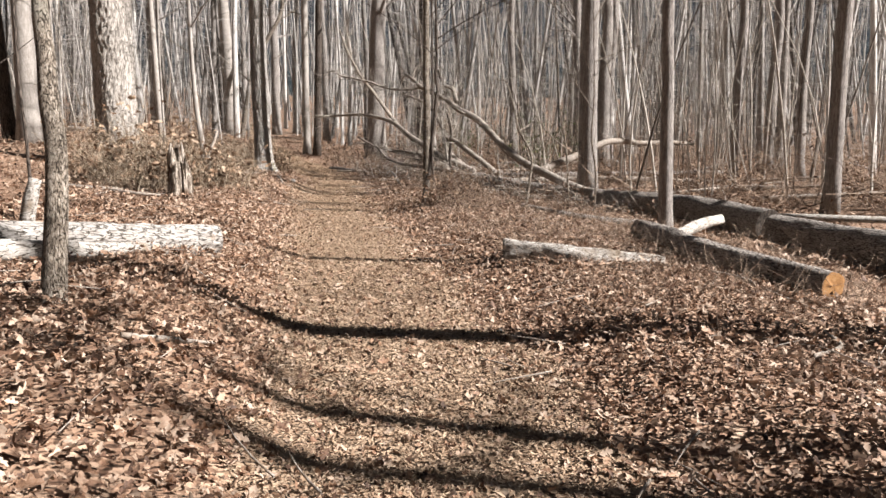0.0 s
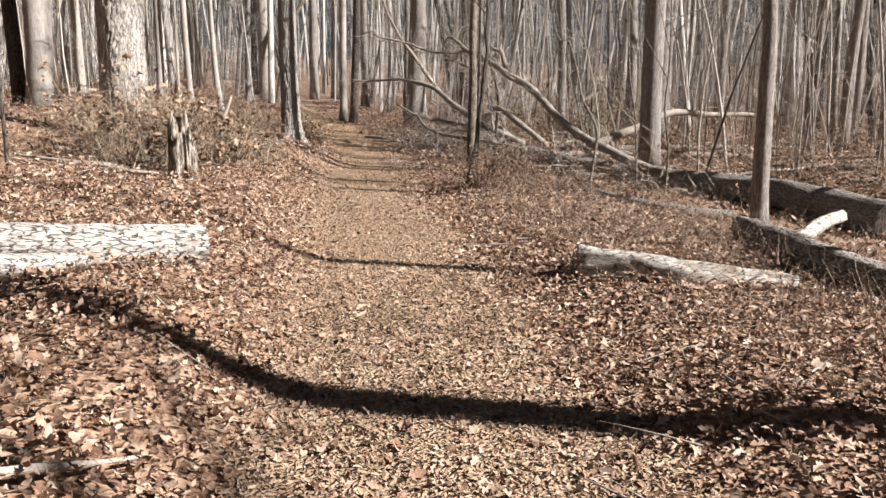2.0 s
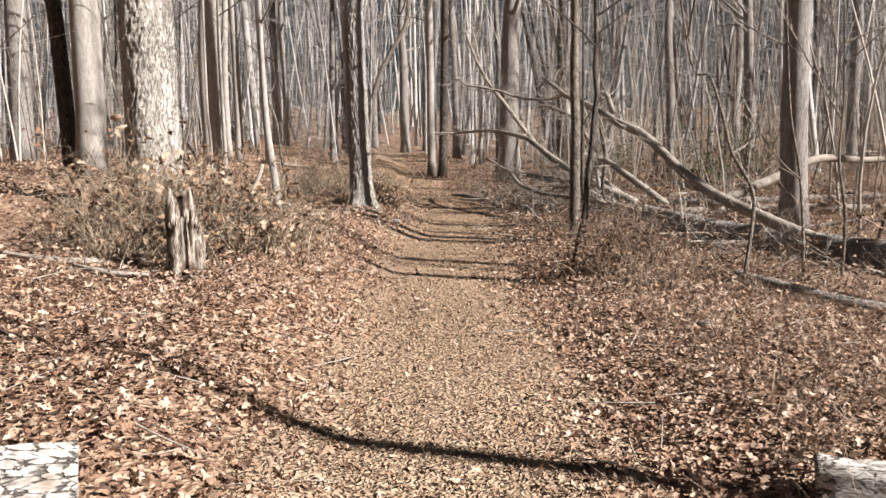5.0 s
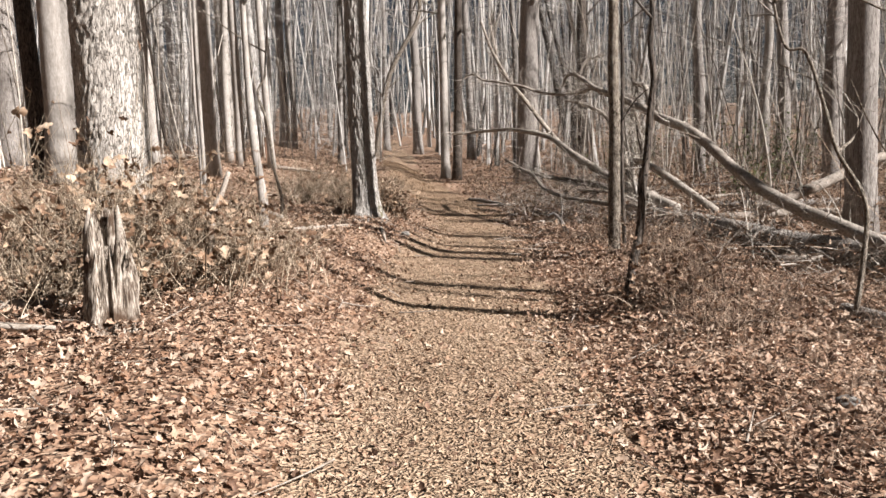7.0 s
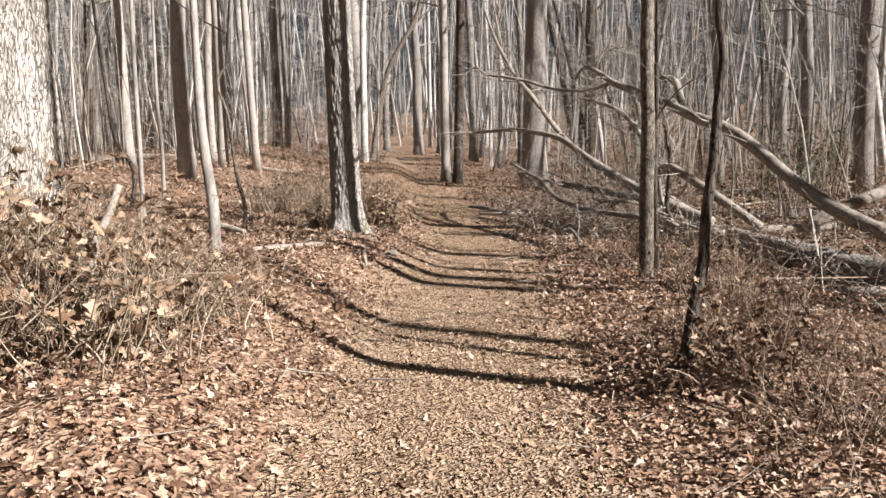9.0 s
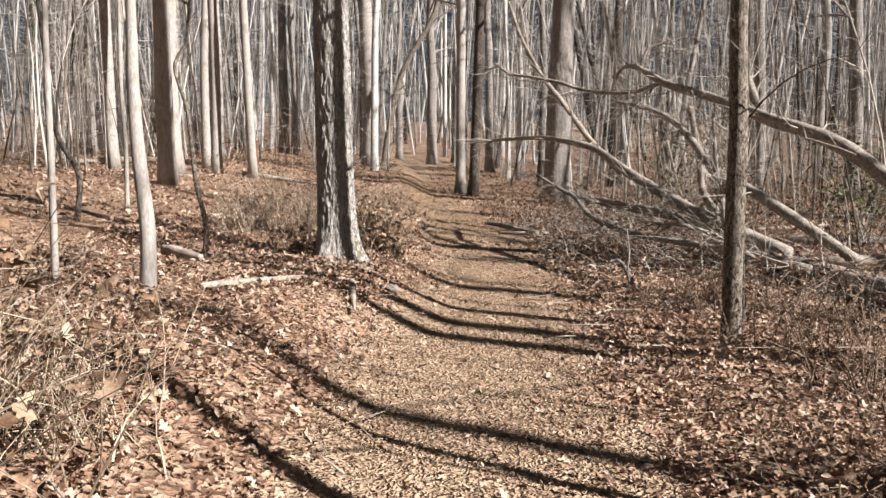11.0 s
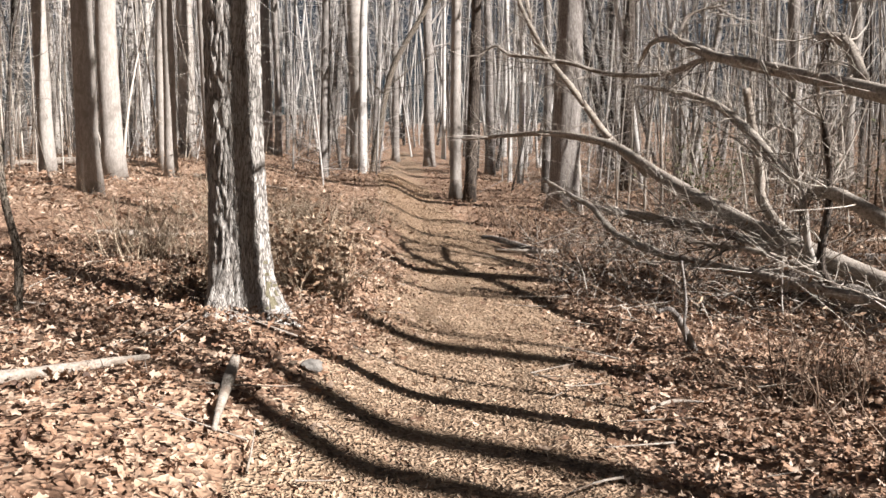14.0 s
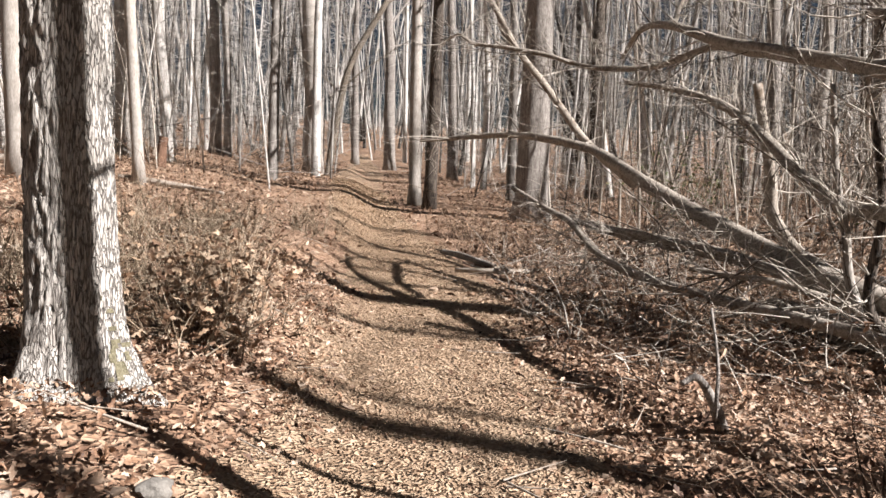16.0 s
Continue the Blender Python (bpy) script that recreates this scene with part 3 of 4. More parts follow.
# saplings and slim trees close to the trail
def sapling(pts, dia, mat, label, seed, height=9.0, crown=7):
    x, y, local = rooted(pts)
    end, way = np.array(local[-1]), np.array(local[-1]) - np.array(local[-3])
    way = way / np.linalg.norm(way)
    way = (way + np.array((0, 0, 1.6))) / 2.6
    n = 1
    while end[2] < height - 0.5:
        end = end + way * 1.2 + np.array((0.015 * math.sin(seed + n), 0.015 * math.cos(seed * 2 + n), 0.2))
        local.append(tuple(end))
        n += 1
    return tree("sapling", x, y, dia, mat, label, height, (0, 0), 14, 0, 0.25, crown, seed, local, "saplings by the trail", 0.22, rings=8 * len(local))


sapling([(-2.15, 4.1, 0.67), (-2.13, 4.16, 1.03), (-2.12, 4.21, 1.33), (-2.13, 4.27, 1.6), (-2.17, 4.33, 1.83), (-2.19, 4.39, 2.11), (-2.22, 4.44, 2.35), (-2.24, 4.5, 2.6)], 0.14, M_SAP, "crooked young tree with brown bark beside a log", 201, 10)
sapling([(4.98, 10.6, 0.45), (4.98, 10.62, 1.2), (4.99, 10.65, 2.0), (5.02, 10.7, 2.8), (5.02, 10.75, 3.6)], 0.225, M_BARK, "straight slim grey tree in front of a fallen trunk", 202, 14, 9)
sapling([(2.12, 16.58, 0.95), (2.13, 16.6, 1.8), (2.15, 16.62, 2.6), (2.14, 16.64, 3.5), (2.16, 16.66, 4.4)], 0.17, M_SAP, "straight slim tree with brown mottled bark at the trail edge", 203, 15, 9)
sapling([(2.36, 17.0, 0.95), (2.33, 17.0, 2.0), (2.35, 17.02, 3.0), (2.36, 17.04, 4.0)], 0.06, M_DARK, "thin dark stem beside a slim tree", 204, 8, 5)
sapling([(1.44, 12.9, 0.8), (1.52, 12.94, 1.08), (1.6, 12.98, 1.42), (1.63, 13.01, 1.76), (1.69, 13.05, 2.14), (1.73, 13.09, 2.52), (1.77, 13.12, 2.82), (1.75, 13.16, 3.13), (1.78, 13.2, 3.44)], 0.085, M_DARK, "thin crooked dark sapling leaning away from the trail", 205, 8, 6)
sapling([(-2.65, 16.0, 1.29), (-2.65, 16.04, 1.63), (-2.68, 16.09, 1.9), (-2.74, 16.13, 2.31), (-2.78, 16.17, 2.64), (-2.81, 16.21, 2.99), (-2.83, 16.26, 3.33), (-2.85, 16.3, 3.55)], 0.13, M_PALE, "pale curved young tree on the bank", 206, 10)
sapling([(-2.81, 17.8, 1.45), (-2.8, 17.83, 1.76), (-2.9, 17.86, 2.18), (-2.95, 17.89, 2.6), (-3.0, 17.91, 2.97), (-3.12, 17.94, 3.37), (-3.01, 17.97, 3.62), (-2.99, 18.0, 3.9)], 0.055, M_SAP, "thin wavy sapling on the bank", 207, 6, 5)
sapling([(-3.43, 16.08, 1.5), (-3.44, 16.1, 2.3), (-3.46, 16.12, 3.2), (-3.47, 16.15, 4.0)], 0.06, M_PALE, "thin pale straight sapling on the bank", 208, 8, 5)
sapling([(3.07, 12.0, 0.6), (3.19, 12.08, 1.19), (3.24, 12.17, 1.64), (3.05, 12.25, 2.05), (2.98, 12.33, 2.42), (2.86, 12.42, 2.89), (2.68, 12.5, 3.06)], 0.045, M_SAP, "thin bent grey sapling before the fallen trunk", 209, 6, 5)
sapling([(4.3, 13.2, 0.55), (4.28, 13.2, 1.2), (4.22, 13.2, 1.9), (4.1, 13.2, 2.6)], 0.04, M_SAP, "thin grey sapling before the fallen trunk", 210, 5, 5)
sapling([(4.93, 13.5, 0.6), (4.95, 13.5, 1.3), (4.86, 13.5, 2.0), (4.9, 13.5, 2.8)], 0.04, M_SAP, "thin grey sapling before the fallen trunk", 211, 5, 5)
sapling([(-4.9, 19.3, 1.9), (-4.85, 19.3, 2.3), (-5.1, 19.3, 2.8), (-5.2, 19.3, 3.6)], 0.07, M_DARK, "thin dark sapling on the bank", 212, 7, 5)
sapling([(-5.2, 21.4, 2.0), (-5.2, 21.4, 2.8), (-5.24, 21.4, 3.6)], 0.07, M_PALE, "thin pale sapling on the bank", 213, 8, 5)
sapling([(-3.9, 44.9, 3.6), (-3.6, 44.9, 5.0), (-3.0, 44.9, 7.5), (-1.6, 44.9, 10.0)], 0.3, M_SAP, "leaning young tree where the trail bends", 214, 12, 6)
sapling([(-5.6, 12.2, 1.5), (-5.55, 12.2, 2.1), (-5.6, 12.2, 2.8)], 0.05, M_DARK, "thin dark sapling on the bank", 215, 5, 4)
sapling([(-4.3, 10.6, 1.3), (-4.32, 10.6, 1.9), (-4.36, 10.6, 2.6)], 0.05, M_DARK, "thin dark sapling on the bank", 216, 5, 4)

# ---- fallen trees and logs ----
def lie(pts, lift):
    return [(x, y, gz(x, y) + lift) for x, y in pts]


lying("log", lie([(5.75, 3.0), (5.9, 5.0), (6.1, 7.6), (5.95, 9.2)], 0.2), [0.27, 0.26, 0.24, 0.21], M_FALLEN, "thick grey-brown fallen tree trunk lying among twigs", "log", 40, 0.014, M_DARK, 70)
lying("log", lie([(6.15, 9.6), (6.3, 11.2), (6.2, 12.5), (5.85, 14.0), (5.35, 15.4), (4.85, 16.7), (4.4, 18.2), (4.1, 19.8), (3.6, 22.3)], 0.19), [0.24, 0.23, 0.22, 0.21, 0.205, 0.2, 0.19, 0.17, 0.13], M_FALLEN, "long dark fallen tree trunk among dry brush", "log", 32, 0.012, M_DARK, 110)


def fallen_crown():
    """The crown of the fallen tree: leaning trunk and bare branches reaching toward the trail."""
    branches = [
        ("limb", [(5.3, 14.6, 0.85), (4.72, 15.6, 1.22), (4.17, 16.82, 1.73), (3.7, 17.99, 2.54), (3.4, 19.2, 2.94), (3.26, 20.8, 3.38), (2.91, 21.98, 3.75), (2.74, 23.26, 4.2), (2.63, 24.01, 4.29), (2.64, 24.87, 4.13)], [0.092, 0.09, 0.082, 0.073, 0.066, 0.053, 0.037, 0.02], M_LIMB, ""),
        ("branch", [(3.1, 21.66, 3.59), (3.05, 22.73, 3.86), (2.92, 24.2, 3.92), (2.55, 24.6, 3.95), (2.15, 25.0, 4.05), (1.71, 25.4, 4.26), (1.14, 25.81, 4.44), (0.76, 26.21, 4.56), (0.56, 26.6, 4.77), (0.3, 27.01, 4.73)], [0.04, 0.034, 0.02], M_LIMB, ""),
        ("branch", [(4.3, 18.8, 1.3), (3.48, 20.0, 2.13), (3.45, 20.71, 2.2), (3.43, 21.43, 2.48), (3.37, 22.14, 2.89), (3.27, 22.86, 3.26), (3.13, 23.57, 3.5), (2.95, 24.29, 3.69), (2.73, 25.0, 3.84)], [0.07, 0.055, 0.028], M_LIMB, ""),
        ("branch", [(4.0, 20.0, 1.3), (3.44, 21.0, 1.65), (3.24, 21.89, 1.86), (3.03, 22.78, 2.12), (2.74, 23.67, 2.43), (2.56, 24.56, 2.73), (2.33, 25.44, 3.0), (1.84, 26.33, 3.2), (1.39, 27.22, 3.32), (0.62, 28.11, 3.33), (-0.04, 29.0, 3.35)], [0.1, 0.085, 0.06, 0.03], M_LIMB, ""),
        ("branch", [(2.74, 24.5, 2.5), (2.53, 26.64, 3.2), (2.22, 26.79, 3.65), (1.91, 26.93, 4.11), (1.53, 27.07, 4.62), (1.25, 27.21, 5.15), (1.04, 27.36, 5.62), (0.81, 27.5, 6.33)], [0.07, 0.05, 0.03], M_WOOD, "bleached bare branch"),
        ("branch", [(1.56, 27.05, 4.58), (1.28, 27.28, 4.99), (1.19, 27.35, 5.51), (1.09, 27.42, 6.09), (1.04, 27.5, 6.44)], [0.04, 0.02], M_WOOD, "bleached bare branch"),
        ("branch", [(1.2, 24.5, 2.42), (1.54, 23.81, 2.16), (1.7, 23.12, 2.02), (1.84, 22.44, 1.74), (2.1, 21.75, 1.57), (2.58, 21.06, 1.45), (2.9, 20.38, 1.4), (3.38, 19.69, 1.3), (3.84, 19.0, 1.2)], [0.03, 0.042, 0.055], M_LIMB, ""),
        ("branch", [(3.43, 22.5, 3.46), (3.52, 22.5, 2.99), (3.61, 22.5, 2.52), (3.66, 22.5, 2.12), (3.9, 22.3, 1.73), (4.1, 21.0, 1.35)], [0.045, 0.06, 0.07], M_WOOD, "bleached bare branch"),
        ("branch", [(1.85, 23.0, 2.0), (2.44, 22.67, 1.84), (2.84, 22.33, 1.77), (3.2, 22.0, 1.71)], [0.035, 0.06], M_LIMB, ""),
        ("branch", [(2.78, 23.16, 4.18), (2.94, 23.37, 4.5), (3.16, 23.37, 4.61), (3.42, 23.37, 4.66)], [0.03, 0.012], M_WOOD, "bleached bare branch"),
        ("branch", [(3.5, 19.87, 3.16), (3.44, 20.08, 3.53), (3.29, 20.29, 3.63)], [0.06, 0.045], M_LIMB, ""),
        ("branch", [(1.68, 23.5, 2.06), (2.05, 23.0, 1.97), (2.4, 22.5, 1.9), (2.96, 21.6, 1.76), (3.6, 20.8, 1.45)], [0.028, 0.036, 0.045, 0.05], M_LIMB, ""),
        ("branch", [(2.37, 21.2, 1.69), (2.68, 21.0, 1.65), (2.99, 20.8, 1.61), (3.6, 20.5, 1.4)], [0.02, 0.026, 0.034], M_WOOD, "bleached bare branch"),
        ("stub", [(3.16, 20.5, 3.15), (3.22, 20.5, 2.45), (3.31, 20.5, 2.01), (3.36, 20.5, 1.66), (3.5, 20.4, 1.2)], [0.02, 0.028, 0.034, 0.04], M_PALE, "torn grey limb standing upright"),
        ("stub", [(3.3, 20.2, 2.95), (3.34, 20.2, 2.77), (3.42, 20.25, 2.4), (3.4, 20.2, 2.1), (3.39, 20.3, 1.52), (3.6, 20.3, 1.2)], [0.01, 0.035, 0.028, 0.04, 0.045], M_DARK, "dark rotten limb with peeling bark"),
        ("branch", [(3.25, 20.2, 3.2), (3.5, 20.6, 2.8), (3.7, 20.8, 2.4)], [0.02, 0.012], M_WOOD, "bleached bare branch"),
    ]
    root = tagged(new("fallen_tree"), "bare crown of a fallen tree leaning over brush beside the trail", "fallen tree")
    root.location = (3.0, 21.0, gz(3.0, 21.0))
    foot = np.array(root.location)
    rng = np.random.default_rng(5)
    sets = []
    for k, (name, pts, radii, mat, label) in enumerate(branches):
        p = np.array(pts) - foot
        v, f = tube(p, radii, 12, 5 * len(pts), 0.18, 0.004, True, 20, k * 1.9)
        part(name, mesh_of(name, v, f, mat), root, label)
        c, u = spline(p, 60)
        n = int(9 * len(pts))
        pick = rng.integers(6, 60, n)
        t = np.gradient(c, axis=0)[pick]
        t /= np.linalg.norm(t, axis=1)[:, None]
        sign = 1 if radii[0] > radii[-1] else -1
        ln = rng.uniform(0.15, 0.85, n)[:, None]
        w = (t * 0.6 * sign + rng.normal(0, 0.55, (n, 3)) + (0, 0, -0.05)) * ln
        b = rng.normal(0, 0.45, (n, 3)) * ln
        sets.append(stems(c[pick], w, b, rng.uniform(0.004, 0.012, n), 4, 4))
        m = n * 3
        q = rng.integers(0, n, m)
        uu = rng.uniform(0.3, 1, (m, 1))
        st = c[pick][q] + w[q] * uu + b[q] * (uu * uu - 0.3 * uu)
        sets.append(stems(st, w[q] * 0.35 + rng.normal(0, 0.16, (m, 3)), rng.normal(0, 0.05, (m, 3)), np.full(m, 0.0035), 3, 2))
    v, l, c = merged(sets)
    tagged(part("twig_tangle", bulk("twig_tangle", v, l, c, M_TWIG), root, "tangle of bare grey twigs"), kind="stuff")


fallen_crown()
lying("fallen_branch", [(5.9, 20.9, 1.15), (6.72, 21.0, 1.5), (7.39, 21.17, 1.73), (8.27, 21.33, 2.11), (8.9, 21.5, 2.18), (9.69, 21.67, 2.12), (10.77, 21.83, 2.15), (11.6, 22.0, 2.1)], [0.11, 0.1, 0.08, 0.05], M_WOOD, "bleached crooked branch hanging across the trunks", "branch", 12)
lying("fallen_branch", lie([(5.6, 22.5), (7.5, 22.8), (9.8, 22.4), (12, 22.9)], 0.12), [0.09, 0.1, 0.07], M_WOOD, "bleached fallen limb on the forest floor", "branch", 10)
lying("fallen_branch", lie([(7.2, 11.0), (9.0, 10.2), (11.5, 9.4), (13.5, 9.2)], 0.14), [0.055, 0.06, 0.04], M_PEELED, "pale peeled fallen limb on the forest floor", "branch", 12)
lying("fallen_branch", lie([(6.0, 26), (8.5, 25.2), (11.5, 26.2), (15, 26)], 0.12), [0.1, 0.1, 0.07], M_BARK, "grey fallen limb on the forest floor", "branch", 10)

rng_limbs = random.Random(44)
for k in range(12):
    x, y, a, ln = rng_limbs.uniform(6.5, 15), rng_limbs.uniform(13, 33), rng_limbs.uniform(-0.6, 0.6), rng_limbs.uniform(1.0, 2.6)
    r = rng_limbs.uniform(0.03, 0.075)
    bend = rng_limbs.uniform(-0.3, 0.3)
    pts = [(x - math.cos(a) * ln, y - math.sin(a) * ln), (x, y + bend), (x + math.cos(a) * ln, y + math.sin(a) * ln)]
    ends = rng_limbs.uniform(0.05, 0.7)
    p3 = [(px, py, gz(px, py) + r * 0.7 + h) for (px, py), h in zip(pts, (0, ends * 0.4, ends))]
    lying("fallen_branch", p3, [r, r * 0.85, r * 0.4], M_WOOD if k % 3 else M_BARK, "bleached dead limb among the undergrowth" if k % 3 else "grey dead limb among the undergrowth", "branch", 8, group="dead limbs in the undergrowth", knot=0.2, seed=k * 1.7)
# log with a sawn end west of the trail
lying("log", [(-1.47, 6.66, 0.745), (-2.1, 6.32, 0.82), (-2.9, 5.9, 0.87), (-4.2, 5.3, gz(-4.2, 5.3) + 0.07)], [0.14, 0.14, 0.14, 0.135], M_LOG, "weathered grey log with flaking bark and a sawn end", "log", 48, 0.02, M_WOOD, 90, "", 0.2)
lying("log", lie([(-1.95, 6.0), (-2.4, 5.6), (-3.3, 5.15)], 0.05), [0.035, 0.075, 0.085], M_PEELED, "peeled pale log half buried in leaves", "log", 22, 0.008, M_ROT, 40, "", 0.5)
lying("snag", [(-3.2, 6.95, gz(-3.2, 6.95) - 0.05), (-3.15, 6.95, gz(-3.2, 6.95) + 0.22), (-3.1, 6.97, gz(-3.2, 6.95) + 0.42)], [0.07, 0.068, 0.055], M_PEELED, "short upright splinter of bleached wood behind a log", "snag", 9)
# logs east of the trail
lying("log", lie([(1.42, 7.0), (1.7, 6.8), (2.1, 6.5), (2.8, 6.25)], 0.03), [0.19, 0.13, 0.1, 0.06], M_PEELED, "short pale barkless log sunk in leaves", "log", 30, 0.012, None, 50, "", 0.5)
lying("log", lie([(3.48, 8.3), (3.35, 7.2), (3.25, 6.2), (3.55, 4.8)], 0.12), [0.12, 0.13, 0.125, 0.125], M_FALLEN, "dark mossy log with an orange sawn end", "log", 30, 0.01, M_CUT, 60)
lying("log", [(3.4, 7.3, gz(3.4, 7.3) + 0.14), (4.0, 7.9, gz(4.0, 7.9) + 0.22), (4.75, 8.6, gz(4.75, 8.6) + 0.34)], [0.05, 0.07, 0.065], M_PEELED, "pale limb resting on a dark log", "log", 20, 0.008, M_DARK, 30, "", 0.3)
lying("log", lie([(3.1, 12.2), (3.7, 10.85), (4.6, 10.5)], 0.05), [0.07, 0.08, 0.07], M_FALLEN, "low brown log half buried in leaves", "log", 16, 0.006, M_ROT)
# sticks
for pts, r, mat in [
    ([(-2.3, 16.2), (-2.18, 16.38), (-1.96, 16.55), (-1.76, 16.72), (-1.57, 16.9)], 0.03, M_WOOD), ([(-3.15, 17.6), (-2.94, 17.5), (-2.7, 17.4)], 0.075, M_WOOD),
    ([(-1.21, 17.2), (-1.14, 16.8), (-1.07, 16.4)], 0.03, M_WOOD), ([(-4.1, 21.5), (-3.9, 22.0), (-3.6, 22.4)], 0.025, M_WOOD), ([(-4.1, 21.5), (-3.6, 21.8), (-3.1, 22.4)], 0.025, M_WOOD),
    ([(-3.3, 10.6), (-2.95, 10.4), (-2.6, 10.45)], 0.03, M_WOOD), ([(-2.9, 11.2), (-3.6, 10.9), (-4.4, 11.1)], 0.03, M_WOOD), ([(-1.6, 3.3), (-1.35, 3.55), (-1.2, 3.75)], 0.015, M_WOOD),
    ([(2.2, 3.2), (2.5, 3.35), (2.65, 3.7)], 0.014, M_WOOD), ([(1.1, 17.4), (1.3, 17.6), (1.5, 17.6)], 0.012, M_WOOD), ([(0.35, 27.0), (0.8, 26.0), (1.2, 25.0)], 0.05, M_BARK), ([(0.5, 25.0), (1.1, 24.8), (1.7, 25.1)], 0.035, M_WOOD),
    ([(2.9, 5.6), (3.0, 5.2), (2.9, 4.8)], 0.02, M_WOOD), ([(-6.4, 31), (-5.2, 31.3), (-4.2, 31.0)], 0.06, M_WOOD), ([(-12, 33), (-10, 33.5), (-8, 33.2)], 0.1, M_WOOD),
]:
    lying("stick", lie(pts, r * 0.6 + 0.03), [r * 0.75, r, r * 0.8, r * 0.45], mat, "bleached dry stick on fallen leaves", "stick", 12, 0.004, None, 26, "sticks on the ground", 0.5, r * 40)
lying("stick", [(-2.13, 12.05, 1.3), (-2.11, 12.1, 1.68), (-2.04, 12.15, 1.86), (-1.99, 12.2, 2.03)], [0.028, 0.025, 0.02], M_WOOD, "broken pale stick standing upright in a shrub", "stick", 8)
lying("stick", [(1.85, 19.05, 0.95), (1.73, 18.87, 1.15), (1.59, 18.73, 1.32), (1.46, 18.6, 1.32)], [0.04, 0.025, 0.012], M_BARK, "forked dead stub poking out of the leaves", "stick", 8)
lying("stick", [(1.75, 18.9, 1.05), (1.68, 18.7, 1.2), (1.72, 18.8, 1.38), (1.71, 18.9, 1.67)], [0.014, 0.011, 0.007], M_BARK, "forked dead stub poking out of the leaves", "stick", 8)


lying("stump", [(-7.62, 37.0, gz(-7.62, 37.0) - 0.1), (-7.58, 37.0, gz(-7.58, 37.0) + 0.4), (-7.5, 37.0, gz(-7.5, 37.0) + 0.82)], [0.17, 0.13, 0.12], M_RED, "short reddish rotten stub of a dead tree", "stump", 16, 0.02, M_ROT, 14)


# ---- broken stump ----
def stump():
    x, y = -2.38, 10.75
    root = tagged(new("stump"), "broken rotten tree stump with jagged pale splinters", "stump")
    root.location = (x, y, gz(x, y))
    rng = random.Random(3)
    sides, rings = 40, 30
    verts, faces = [], []
    tops = [0.36 + 0.3 * max(0, math.cos(2 * math.pi * s / sides - 2.2)) + 0.2 * rng.random() ** 2 + 0.14 * noise.noise(Vector((s * 0.9, 0, 0))) for s in range(sides)]
    for i in range(rings):
        for s in range(sides):
            a = 2 * math.pi * s / sides
            u = i / (rings - 1)
            r = 0.15 * (1 + 0.45 * math.exp(-u * 6)) * (1 + 0.16 * noise.noise(Vector((math.cos(a) * 2, math.sin(a) * 2, u)))) - 0.1 * max(0, u - 0.75)
            r += 0.02 * noise.noise(Vector((math.cos(a) * 9, math.sin(a) * 9, u * 2)))
            verts.append((math.cos(a) * r, math.sin(a) * r, -0.1 + u * (tops[s] + 0.1)))
    faces = [(i * sides + s, i * sides + (s + 1) % sides, (i + 1) * sides + (s + 1) % sides, (i + 1) * sides + s) for i in range(rings - 1) for s in range(sides)]
    n = len(verts)
    for s in range(sides):
        v = verts[(rings - 1) * sides + s]
        verts.append((v[0] * 0.55, v[1] * 0.55, v[2] - 0.14))
    faces += [((rings - 1) * sides + s, (rings - 1) * sides + (s + 1) % sides, n + (s + 1) % sides, n + s) for s in range(sides)]
    faces.append([n + s for s in range(sides)])
    part("stump_body", mesh_of("stump_body", verts, faces, M_ROT, False), root)
    for k in range(9):
        a = 2.2 + rng.uniform(-1.3, 1.3)
        r = rng.uniform(0.06, 0.13)
        h = rng.uniform(0.55, 0.78)
        v, f = tube([(math.cos(a) * r, math.sin(a) * r, 0.2), (math.cos(a) * r * 1.05, math.sin(a) * r, h * 0.8), (math.cos(a) * r * 0.95, math.sin(a) * r, h)], [0.035, 0.03, 0.006], 6, 8, 0.3, 0, True, 9, k)
        part("splinter", mesh_of("splinter", v, f, M_WOOD if k % 2 else M_ROT), root)


stump()


